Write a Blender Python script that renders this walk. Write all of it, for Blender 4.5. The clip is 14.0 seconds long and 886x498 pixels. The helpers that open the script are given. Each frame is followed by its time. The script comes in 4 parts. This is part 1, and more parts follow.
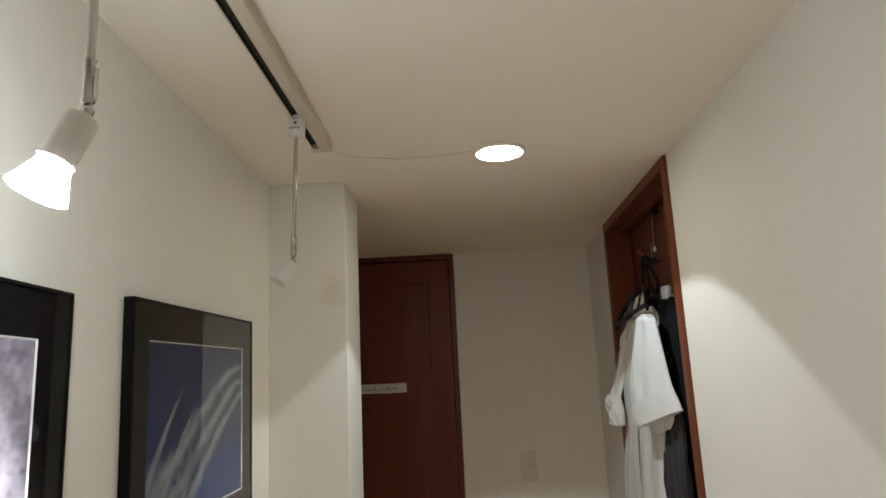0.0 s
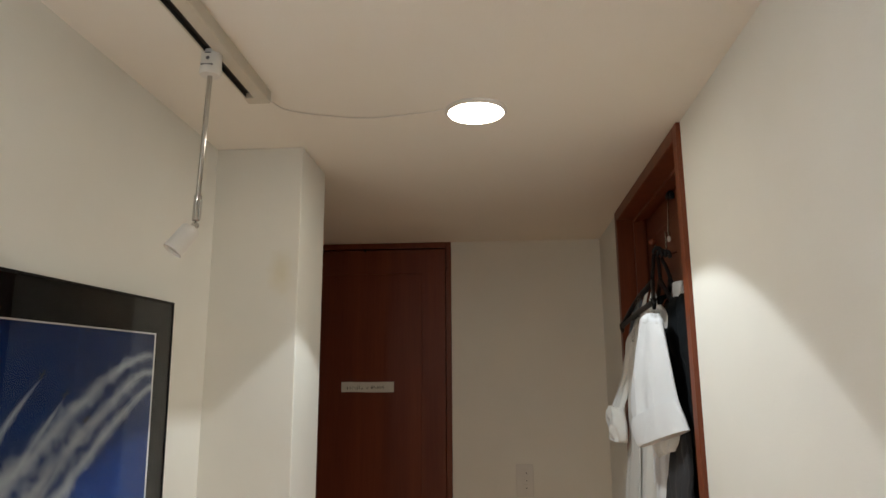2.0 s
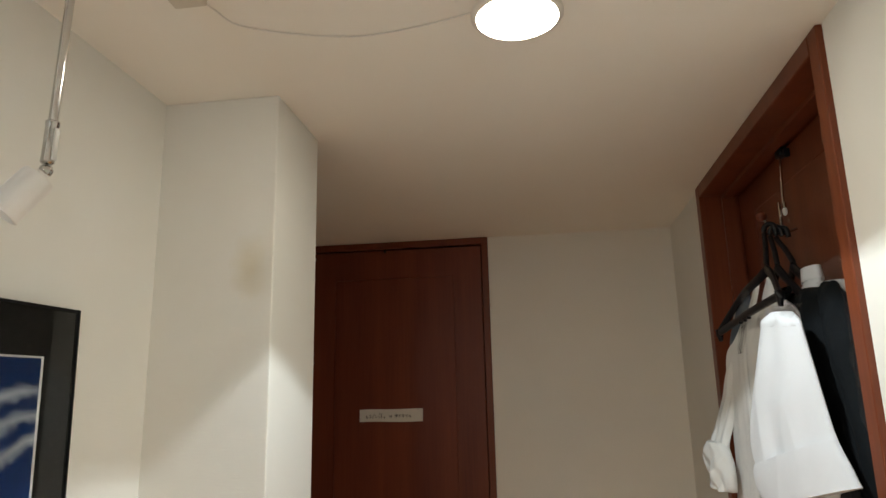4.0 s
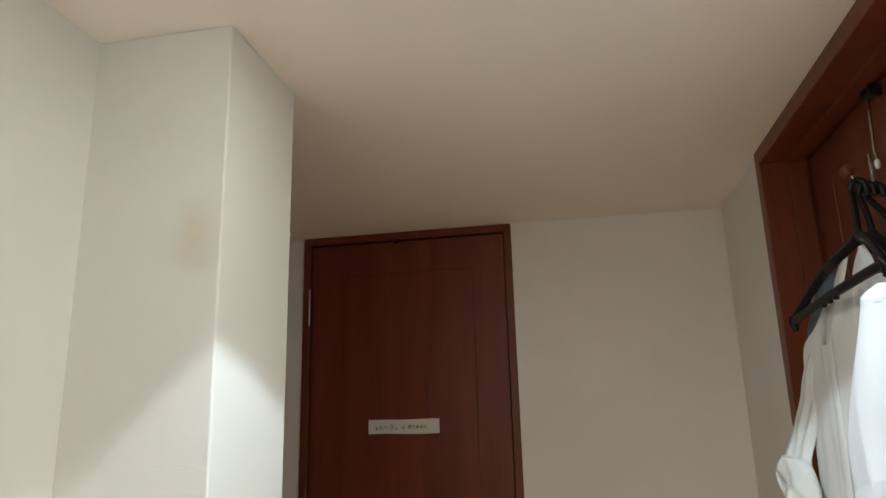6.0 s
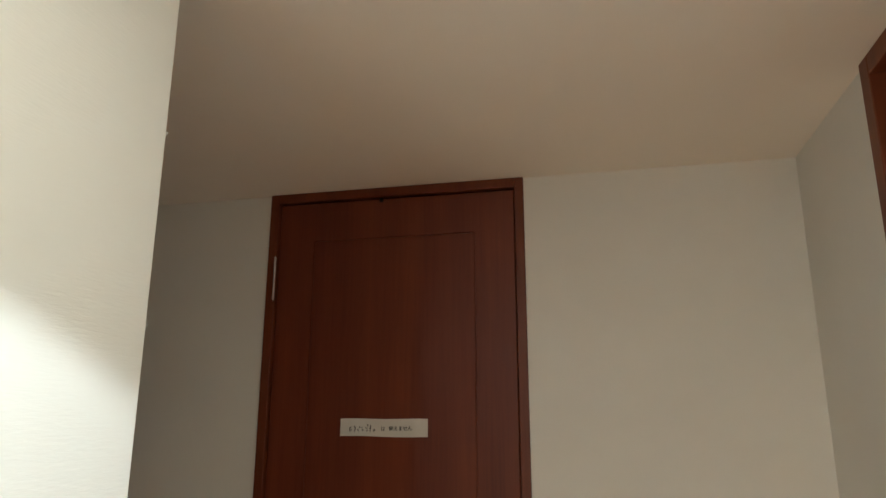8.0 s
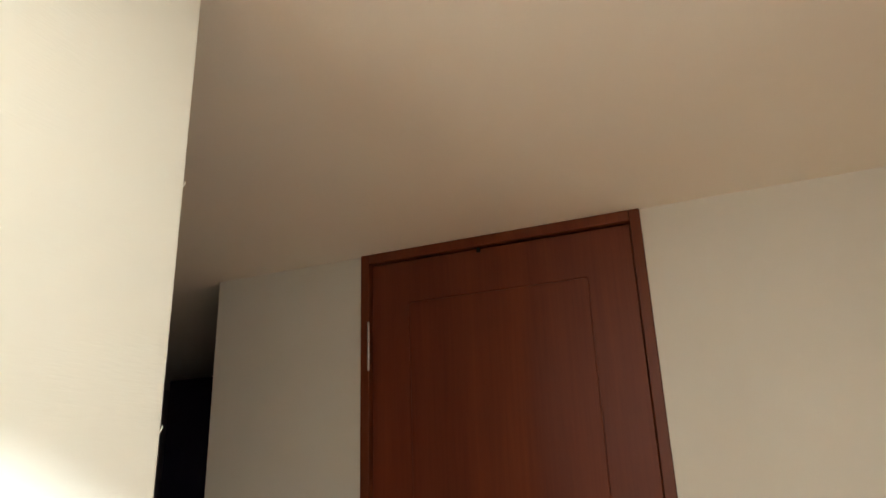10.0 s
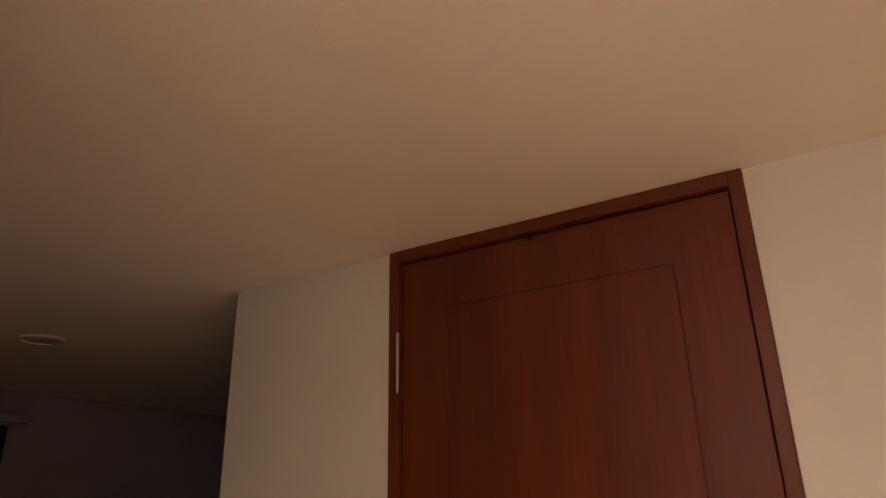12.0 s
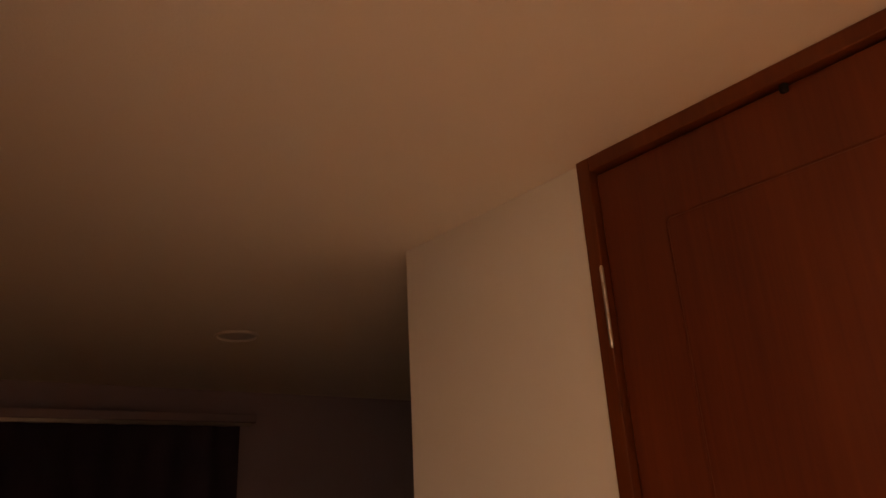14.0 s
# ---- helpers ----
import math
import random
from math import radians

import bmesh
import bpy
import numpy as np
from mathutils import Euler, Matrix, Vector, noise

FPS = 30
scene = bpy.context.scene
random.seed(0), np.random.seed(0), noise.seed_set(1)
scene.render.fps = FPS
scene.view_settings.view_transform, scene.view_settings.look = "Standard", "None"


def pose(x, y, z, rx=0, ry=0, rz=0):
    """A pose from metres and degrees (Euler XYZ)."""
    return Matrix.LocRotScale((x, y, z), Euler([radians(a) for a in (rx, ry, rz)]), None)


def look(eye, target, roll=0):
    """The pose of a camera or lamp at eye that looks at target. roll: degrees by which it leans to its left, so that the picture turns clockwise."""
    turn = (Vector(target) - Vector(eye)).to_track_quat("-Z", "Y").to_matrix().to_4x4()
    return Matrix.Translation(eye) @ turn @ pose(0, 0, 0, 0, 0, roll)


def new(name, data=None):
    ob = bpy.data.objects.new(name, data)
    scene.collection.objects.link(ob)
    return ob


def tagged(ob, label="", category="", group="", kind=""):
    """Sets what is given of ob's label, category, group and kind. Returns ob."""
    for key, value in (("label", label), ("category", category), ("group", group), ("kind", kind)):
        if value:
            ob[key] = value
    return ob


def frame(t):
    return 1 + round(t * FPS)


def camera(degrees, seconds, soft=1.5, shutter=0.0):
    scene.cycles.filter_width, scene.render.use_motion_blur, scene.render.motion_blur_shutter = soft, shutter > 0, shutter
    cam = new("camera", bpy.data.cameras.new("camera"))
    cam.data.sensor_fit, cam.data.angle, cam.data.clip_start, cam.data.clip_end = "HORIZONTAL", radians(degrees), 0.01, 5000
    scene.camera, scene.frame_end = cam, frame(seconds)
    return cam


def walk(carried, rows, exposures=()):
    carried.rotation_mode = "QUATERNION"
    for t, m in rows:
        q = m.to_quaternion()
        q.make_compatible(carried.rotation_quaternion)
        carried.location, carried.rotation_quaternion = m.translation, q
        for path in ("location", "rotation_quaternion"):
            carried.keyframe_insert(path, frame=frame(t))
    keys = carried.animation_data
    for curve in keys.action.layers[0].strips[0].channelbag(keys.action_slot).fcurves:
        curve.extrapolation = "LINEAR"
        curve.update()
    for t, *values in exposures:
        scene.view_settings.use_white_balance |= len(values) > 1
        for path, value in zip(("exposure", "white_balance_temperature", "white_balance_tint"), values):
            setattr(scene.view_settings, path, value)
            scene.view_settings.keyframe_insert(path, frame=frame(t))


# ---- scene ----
cam = camera(66.4, 14.0, soft=1.5)
PATH = [
    (0, (0.444, 0.305, 1.571), (0.392, 2.265, 1.965), -2.8),
    (0.5, (0.492, 0.400, 1.578), (0.428, 2.358, 1.979), -3.1),
    (1, (0.547, 0.474, 1.589), (0.489, 2.431, 1.997), -1.6),
    (1.5, (0.599, 0.509, 1.571), (0.468, 2.463, 1.976), -2.3),
    (2, (0.593, 0.593, 1.574), (0.436, 2.547, 1.969), -0.3),
    (2.2, (0.577, 0.646, 1.566), (0.421, 2.595, 1.986), -0.8),
    (4.5, (0.562, 1.143, 1.613), (0.273, 3.069, 2.068), -1.3),
    (5, (0.568, 1.197, 1.600), (0.251, 3.110, 2.091), -1.5),
    (5.5, (0.581, 1.269, 1.604), (0.218, 3.175, 2.089), -1.6),
    (6, (0.578, 1.345, 1.595), (0.211, 3.250, 2.074), -1.5),
    (6.5, (0.567, 1.421, 1.582), (0.251, 3.333, 2.069), -2.5),
    (7, (0.539, 1.515, 1.587), (0.260, 3.437, 2.061), -1.8),
    (7.5, (0.540, 1.647, 1.611), (0.181, 3.559, 2.063), -1.5),
    (8, (0.571, 1.765, 1.601), (0.129, 3.657, 2.073), 0.1),
    (8.5, (0.560, 1.815, 1.607), (-0.018, 3.659, 2.131), -0.4),
    (11, (0.504, 2.076, 1.660), (-0.282, 3.784, 2.342), -2.4),
    (11.5, (0.466, 2.160, 1.643), (-0.381, 3.827, 2.352), -2.3),
    (12, (0.497, 2.281, 1.682), (-0.474, 3.880, 2.391), -1.2),
    (12.5, (0.481, 2.364, 1.718), (-0.634, 3.866, 2.426), -1.6),
    (13, (0.460, 2.426, 1.695), (-0.756, 3.848, 2.402), -1.2),
    (13.5, (0.411, 2.496, 1.715), (-0.914, 3.843, 2.373), -2.3),
    (14, (0.311, 2.573, 1.707), (-1.132, 3.779, 2.388), -3.1),
]
EXPOSURES = [(0.0, 0.22, 6750, 5), (2.0, 0.38, 6700, 8), (4.5, 0.74, 6500, 6), (6.4, 1.06, 6000, 4), (8.0, 1.26, 6350, 3), (9.5, 1.62, 6550, 4), (11.0, 2.0, 7000, 6), (11.6, 2.08, 7600, 15), (12.0, 1.52, 8600, 27), (12.5, 1.46, 9200, 33), (13.0, 1.45, 9900, 39), (14.0, 1.35, 13500, 46)]
BEAM, CORE, GLOW, SPOT_W = 12.8, 145.0, 0.8, 76.0
walk(cam, [(t, look(e, g, r)) for t, e, g, r in PATH], EXPOSURES)

# ---- light ----
world = bpy.data.worlds.new("world")
scene.world = world
world.use_nodes = True
world.node_tree.nodes["Background"].inputs[0].default_value = (0.02, 0.018, 0.016, 1)
world.node_tree.nodes["Background"].inputs[1].default_value = 0.05

CEIL = 2.15          # ceiling height
LEFT = -0.09         # corridor wall with the pictures
RIGHT = 1.008        # corridor wall with the clothes door
FAR = 3.305          # wall with the far door
BACK = -1.6          # unseen closing wall added behind the start
LAMP = (0.556, 1.954)  # round ceiling light


def lamp(name, kind, m, energy, colour, **kw):
    data = bpy.data.lights.new(name, kind)
    data.energy, data.color = energy, colour
    if kind == "SPOT":
        data.spot_size, data.spot_blend, data.shadow_soft_size = radians(kw["size"]), kw["blend"], kw["soft"]
    if kind == "AREA":
        data.shape, data.size = "DISK", kw["size"]
    ob = new(name, data)
    ob.matrix_world = m
    return ob


WARM = (1.0, 0.98, 0.86)
COOL = (0.90, 1.0, 1.08)
AIM = (LAMP[0] + 0.147, LAMP[1] + 0.12, 0)  # the module sits slightly askew in its ring
lamp("ceiling_light_beam", "SPOT", look((*LAMP, CEIL - 0.016), AIM), BEAM, COOL, size=102, blend=0.08, soft=0.024)
lamp("ceiling_light_core", "SPOT", look((*LAMP, CEIL - 0.016), (*LAMP, 0)), CORE, COOL, size=62, blend=1.0, soft=0.03)
lamp("ceiling_light_glow", "AREA", look((*LAMP, CEIL - 0.016), (*LAMP, 0)), GLOW, WARM, size=0.11)


# ---- materials ----
def mat(name, colour, rough=0.6, metal=0.0, vary=0.06, scale=(8, 8, 8), bump=0.0, bump_scale=(200, 200, 200), coat=0.0, spec=0.5, dist=0.001):
    m = bpy.data.materials.new(name)
    m.use_nodes = True
    nt = m.node_tree
    b = nt.nodes["Principled BSDF"]
    b.inputs["Roughness"].default_value, b.inputs["Metallic"].default_value = rough, metal
    b.inputs["Coat Weight"].default_value = coat
    b.inputs["Specular IOR Level"].default_value = spec
    tc = nt.nodes.new("ShaderNodeTexCoord")

    def tex(sc, detail):
        mp = nt.nodes.new("ShaderNodeMapping")
        mp.inputs["Scale"].default_value = sc
        nt.links.new(tc.outputs["Object"], mp.inputs[0])
        n = nt.nodes.new("ShaderNodeTexNoise")
        n.inputs["Scale"].default_value, n.inputs["Detail"].default_value = 1, detail
        nt.links.new(mp.outputs[0], n.inputs["Vector"])
        return n

    if vary:
        n = tex(scale, 6)
        r = nt.nodes.new("ShaderNodeValToRGB")
        lo, hi = [tuple(c * (1 + s * vary) for c in colour) + (1,) for s in (-1, 1)]
        r.color_ramp.elements[0].position, r.color_ramp.elements[1].position = 0.3, 0.7
        r.color_ramp.elements[0].color, r.color_ramp.elements[1].color = lo, hi
        nt.links.new(n.outputs["Fac"], r.inputs[0])
        nt.links.new(r.outputs[0], b.inputs["Base Color"])
    else:
        b.inputs["Base Color"].default_value = (*colour, 1)
    if bump:
        n = tex(bump_scale, 3)
        bp = nt.nodes.new("ShaderNodeBump")
        bp.inputs["Strength"].default_value, bp.inputs["Distance"].default_value = bump, dist
        nt.links.new(n.outputs["Fac"], bp.inputs["Height"])
        nt.links.new(bp.outputs[0], b.inputs["Normal"])
    return m


def emit(name, colour, strength):
    m = bpy.data.materials.new(name)
    m.use_nodes = True
    b = m.node_tree.nodes["Principled BSDF"]
    b.inputs["Base Color"].default_value = (0.8, 0.8, 0.8, 1)
    b.inputs["Emission Color"].default_value = (*colour, 1)
    b.inputs["Emission Strength"].default_value = strength
    return m


def wood(name, dark, light, grain, gloss=0.35):
    """Stained veneer: long streaks along grain, fine pores, soft wide bands."""
    m = bpy.data.materials.new(name)
    m.use_nodes = True
    nt = m.node_tree
    b = nt.nodes["Principled BSDF"]
    tc = nt.nodes.new("ShaderNodeTexCoord")

    def streak(across, along, detail):
        mp = nt.nodes.new("ShaderNodeMapping")
        mp.inputs["Scale"].default_value = [along if i == grain else across for i in range(3)]
        nt.links.new(tc.outputs["Object"], mp.inputs[0])
        n = nt.nodes.new("ShaderNodeTexNoise")
        n.inputs["Scale"].default_value, n.inputs["Detail"].default_value, n.inputs["Distortion"].default_value = 1, detail, 0.4
        nt.links.new(mp.outputs[0], n.inputs["Vector"])
        return n

    wide, fine = streak(14, 0.8, 3), streak(160, 5, 5)
    mix = nt.nodes.new("ShaderNodeMath")
    mix.operation = "MULTIPLY_ADD"
    mix.inputs[1].default_value = 0.35
    half = nt.nodes.new("ShaderNodeMath")
    half.operation = "MULTIPLY"
    half.inputs[1].default_value = 0.65
    nt.links.new(wide.outputs["Fac"], half.inputs[0])
    nt.links.new(fine.outputs["Fac"], mix.inputs[0])
    nt.links.new(half.outputs[0], mix.inputs[2])
    r = nt.nodes.new("ShaderNodeValToRGB")
    r.color_ramp.elements[0].position, r.color_ramp.elements[1].position = 0.33, 0.67
    r.color_ramp.elements[0].color, r.color_ramp.elements[1].color = (*dark, 1), (*light, 1)
    nt.links.new(mix.outputs[0], r.inputs[0])
    nt.links.new(r.outputs[0], b.inputs["Base Color"])
    b.inputs["Roughness"].default_value, b.inputs["Specular IOR Level"].default_value = gloss, 0.4
    bp = nt.nodes.new("ShaderNodeBump")
    bp.inputs["Strength"].default_value, bp.inputs["Distance"].default_value = 0.12, 0.0006
    nt.links.new(fine.outputs["Fac"], bp.inputs["Height"])
    nt.links.new(bp.outputs[0], b.inputs["Normal"])
    return m


PAPER = mat("wallpaper", (0.80, 0.783, 0.722), 0.75, vary=0.025, scale=(3, 3, 3), bump=0.16, bump_scale=(60, 60, 420), spec=0.3, dist=0.0012)
# the wallpaper again, base colour lowered to paint in the side room's shade
SHADEPAPER = mat("shade_toned_wallpaper", (0.46, 0.40, 0.46), 0.8, vary=0.05, scale=(3, 3, 3), bump=0.16, bump_scale=(60, 60, 420), spec=0.2, dist=0.0012)
CEILPAPER = mat("ceiling_paper", (0.84, 0.805, 0.733), 0.85, vary=0.02, scale=(2, 2, 2), bump=0.3, bump_scale=(260, 260, 260), spec=0.2, dist=0.001)
FLOORWOOD = wood("floor_wood", (0.42, 0.195, 0.078), (0.54, 0.280, 0.125), 1, 0.35)
DOORWOOD = wood("door_veneer", (0.114, 0.0225, 0.0090), (0.182, 0.040, 0.0145), 2, 0.45)
FRAMEWOOD = wood("frame_veneer", (0.118, 0.0260, 0.0092), (0.184, 0.044, 0.0142), 2, 0.42)
# near-black finish for the sheet that soaks up bounce light
ABSORBER = mat("bounce_absorber", (0.035, 0.028, 0.030), 0.95, vary=0.15, scale=(30, 30, 30), bump=0.6, bump_scale=(300, 300, 300), spec=0.1)
BLACKGAP = mat("shadow_gap", (0.012, 0.009, 0.008), 0.8, vary=0)
CHROME = mat("chrome", (0.50, 0.49, 0.47), 0.10, 1.0, vary=0)
STEEL = mat("brushed_steel", (0.62, 0.61, 0.58), 0.3, 1.0, vary=0.03, scale=(90, 90, 4))
WHITEPLASTIC = mat("white_plastic", (0.72, 0.70, 0.66), 0.4, vary=0.02)
WHITEPAINT = mat("white_enamel", (0.74, 0.71, 0.66), 0.35, vary=0.02)
BLACKPLASTIC = mat("black_plastic", (0.007, 0.007, 0.009), 0.45, vary=0, spec=0.3)
DARKSLOT = mat("rail_slot", (0.02, 0.018, 0.016), 0.6, vary=0)
GREYINK = mat("grey_ink", (0.10, 0.10, 0.11), 0.7, vary=0)
DISC = emit("light_disc", (1.0, 0.93, 0.82), 14)
BULB = emit("bulb_glow", (0.91, 0.99, 1.08), 115)


# ---- building ----
def part(name, bm, material, parent=None, label="", smooth=None):
    me = bpy.data.meshes.new(name)
    bmesh.ops.recalc_face_normals(bm, faces=bm.faces)
    bm.to_mesh(me)
    bm.free()
    if material:
        me.materials.append(material)
    ob = new(name, me)
    if parent:
        ob.parent = parent
    if label:
        ob["label"] = label
    if smooth is not None:
        me.shade_smooth()
        me.set_sharp_from_angle(angle=radians(smooth))
    return ob


def empty(name, place, label, category, group="", kind="", m=None):
    ob = new(name)
    ob.matrix_world = m or Matrix.Translation(place)
    ob.empty_display_size = 0.02
    return tagged(ob, label, category, group, kind)


def add_box(bm, lo, hi, bevel=0.0, seg=2):
    r = bmesh.ops.create_cube(bm, size=1)
    vs = r["verts"]
    for v in vs:
        v.co = Vector([(lo[i] + hi[i]) / 2 + v.co[i] * (hi[i] - lo[i]) for i in range(3)])
    if bevel:
        es = list({e for v in vs for e in v.link_edges})
        bmesh.ops.bevel(bm, geom=es, offset=bevel, segments=seg, profile=0.5, affect="EDGES")
    return bm


def box(lo, hi, bevel=0.0, seg=2):
    return add_box(bmesh.new(), lo, hi, bevel, seg)


def add_rings(bm, rings, close=True, cap=True):
    """Skin over a list of rings, each a list of points."""
    made = [[bm.verts.new(p) for p in ring] for ring in rings]
    n = len(made[0])
    for a, b in zip(made, made[1:]):
        for i in range(n if close else n - 1):
            bm.faces.new((a[i], a[(i + 1) % n], b[(i + 1) % n], b[i]))
    if cap:
        bm.faces.new(made[0])
        bm.faces.new(made[-1])
    return bm


def lathe(profile, base=(0, 0, 0), turn=None, n=24, cap=True, bm=None):
    """A solid turned about z from (radius, height) pairs."""
    turn = turn or Matrix.Identity(3)
    rings = [[Vector(base) + turn @ Vector((r * math.cos(2 * math.pi * i / n), r * math.sin(2 * math.pi * i / n), h)) for i in range(n)] for r, h in profile]
    return add_rings(bm or bmesh.new(), rings, True, cap)


def add_tube(bm, pts, radius, n=10, flat=1.0, up=(0, 0, 1)):
    """A tube along a line of points; radius may be a number or one a point."""
    pts = [Vector(p) for p in pts]
    rings = []
    for i, p in enumerate(pts):
        d = (pts[min(i + 1, len(pts) - 1)] - pts[max(i - 1, 0)]).normalized()
        s = d.cross(Vector(up))
        s = s.normalized() if s.length > 1e-4 else d.cross(Vector((1, 0, 0))).normalized()
        u = s.cross(d).normalized()
        r = radius[i] if isinstance(radius, (list, tuple)) else radius
        rings.append([p + s * r * math.cos(a) + u * r * flat * math.sin(a) for a in (2 * math.pi * k / n for k in range(n))])
    return add_rings(bm, rings)


def smooth_line(pts, steps=6):
    """Catmull-Rom through points."""
    pts = [Vector(p) for p in pts]
    out = []
    for i in range(len(pts) - 1):
        a, b, c, d = pts[max(i - 1, 0)], pts[i], pts[i + 1], pts[min(i + 2, len(pts) - 1)]
        for k in range(steps):
            t = k / steps
            out.append(0.5 * ((2 * b) + (c - a) * t + (2 * a - 5 * b + 4 * c - d) * t * t + (3 * b - a - 3 * c + d) * t ** 3))
    return out + [pts[-1]]


def rounded(w0, z0, w1, z1, r, k=5):
    """A rounded rectangle as (w, z) pairs, counter-clockwise from the lower right."""
    out = []
    for cw, cz, a0 in ((w1 - r, z0 + r, -90), (w1 - r, z1 - r, 0), (w0 + r, z1 - r, 90), (w0 + r, z0 + r, 180)):
        for i in range(k):
            a = radians(a0 + 90 * i / (k - 1))
            out.append((cw + r * math.cos(a), cz + r * math.sin(a)))
    return out


def tri_strip_frame(bm, outer, inner, place):
    """A flat frame between two loops of equal count."""
    a, b = [bm.verts.new(place(*p)) for p in outer], [bm.verts.new(place(*p)) for p in inner]
    for i in range(len(a)):
        j = (i + 1) % len(a)
        bm.faces.new((a[i], a[j], b[j], b[i]))


# ---- walls, floor, ceiling ----
def structure(name, bm, material, label, category):
    return tagged(part(name, bm, material), label, category, kind="structure")


T = 0.12
ROOM_W, ROOM_N, ROOM_S = -2.42, 5.6, 2.361
structure("floor", box((ROOM_W - T, BACK - T, -0.1), (RIGHT + 0.35, ROOM_N + T, 0)), FLOORWOOD, "warm brown wooden floorboards of the corridor", "floor")
# unseen dark sheet, added so less light bounces up into the side room
structure("floor_absorber", box((ROOM_W, ROOM_S, 0), (-0.30, ROOM_N, 0.006)), ABSORBER, "unseen dark sheet added to cut bounce light in the side room", "floor")
structure("ceiling", box((ROOM_W - T, BACK - T, CEIL), (RIGHT + 0.35, ROOM_N + T, CEIL + 0.1)), CEILPAPER, "low ceiling papered in warm off-white vinyl", "ceiling")
structure("wall_west", box((LEFT - T, BACK, 0), (LEFT, 2.141, CEIL)), PAPER, "cream papered corridor wall hung with framed photographs", "wall")
bm = bmesh.new()
add_box(bm, (LEFT - T, 2.141, 0), (0.125, ROOM_S, CEIL), 0.0025, 2)
PIERPAPER = PAPER.copy()
nt = PIERPAPER.node_tree
base = nt.nodes["Principled BSDF"].inputs["Base Color"]
src = base.links[0].from_socket
tc, off_, sc_, ln, mr, mx, nz = [nt.nodes.new("ShaderNode" + k) for k in ("TexCoord", "VectorMath", "VectorMath", "VectorMath", "MapRange", "Mix", "TexNoise")]
off_.operation, sc_.operation, ln.operation = "SUBTRACT", "MULTIPLY", "LENGTH"
off_.inputs[1].default_value, sc_.inputs[1].default_value = (0.080, 2.141, 1.842), (34, 12, 19)
nz.inputs["Scale"].default_value = 28
mx.data_type = "RGBA"
mx.inputs["B"].default_value = (0.72, 0.655, 0.50, 1)
mr.inputs["From Min"].default_value, mr.inputs["From Max"].default_value, mr.inputs["To Min"].default_value, mr.inputs["To Max"].default_value = 0.7, 1.7, 0.55, 0.0
ad = nt.nodes.new("ShaderNodeMath")
for a_, b_ in ((tc.outputs["Object"], off_.inputs[0]), (off_.outputs[0], sc_.inputs[0]), (sc_.outputs[0], ln.inputs[0]), (tc.outputs["Object"], nz.inputs["Vector"]),
               (ln.outputs["Value"], ad.inputs[0]), (nz.outputs["Fac"], ad.inputs[1]), (ad.outputs[0], mr.inputs["Value"]), (mr.outputs[0], mx.inputs["Factor"]), (src, mx.inputs["A"]), (mx.outputs["Result"], base)):
    nt.links.new(a_, b_)
pier = structure("wall_pier", bm, PIERPAPER, "cream papered pier with sharp lit corners", "wall")
for z in (1.688, 1.895):
    bm = bmesh.new()
    add_tube(bm, [(0.1243, ROOM_S - 0.0012, z - 0.004), (0.1255, ROOM_S + 0.0002, z), (0.1250, ROOM_S + 0.0006, z + 0.002)], [0.0003, 0.0006, 0.0002], 6)
    part("paper_tear", bm, PAPER, pier, "tiny curled tear in the paper")
# side room walls: their shade is partly in the paper's colour
structure("wall_room_south", box((ROOM_W, ROOM_S - T, 0), (LEFT - T, ROOM_S, CEIL)), SHADEPAPER, "unlit papered wall of the dark room, shade put into its colour", "wall")
structure("wall_room_west", box((ROOM_W - T, ROOM_S - T, 0), (ROOM_W, ROOM_N, CEIL)), SHADEPAPER, "unlit papered wall of the dark room, shade put into its colour", "wall")
structure("wall_room_north", box((ROOM_W, ROOM_N, 0), (-0.678, ROOM_N + T, CEIL)), SHADEPAPER, "unlit papered wall closing the dark room, shade put into its colour", "wall")
structure("wall_room_east", box((-0.678, FAR + T, 0), (-0.678 + T, ROOM_N, CEIL)), SHADEPAPER, "papered side wall running into the dark room, shade put into its colour", "wall")
bm = bmesh.new()
add_box(bm, (-0.678, FAR, 0), (-0.243, FAR + T, CEIL), 0.002, 2)
add_box(bm, (0.408, FAR, 0), (RIGHT + T, FAR + T, CEIL))
structure("wall_north", bm, PAPER, "cream papered end wall around the toilet door", "wall")
bm = bmesh.new()
add_box(bm, (RIGHT, BACK, 0), (RIGHT + T, 2.061, CEIL))
add_box(bm, (RIGHT, 2.886, 0), (RIGHT + T, FAR, CEIL))
structure("wall_east", bm, PAPER, "cream papered corridor wall with a light scallop", "wall")
# added, never in view: closes the corridor so light stays inside
structure("closing_wall", box((LEFT - T, BACK - T, 0), (RIGHT + T, BACK, CEIL)), PAPER, "unseen papered wall added to close the space behind the start of the walk", "wall")
# two unseen slabs, added only to close the openings behind the doors
structure("side_door_blocker", box((RIGHT + 0.25, 1.9, 0), (RIGHT + 0.35, 3.05, CEIL)), PAPER, "unseen plain slab added to close the opening behind the side door", "wall")
structure("far_door_blocker", box((-0.5, FAR + 0.3, 0), (0.7, FAR + 0.4, CEIL)), PAPER, "unseen plain slab added to close the opening behind the toilet door", "wall")


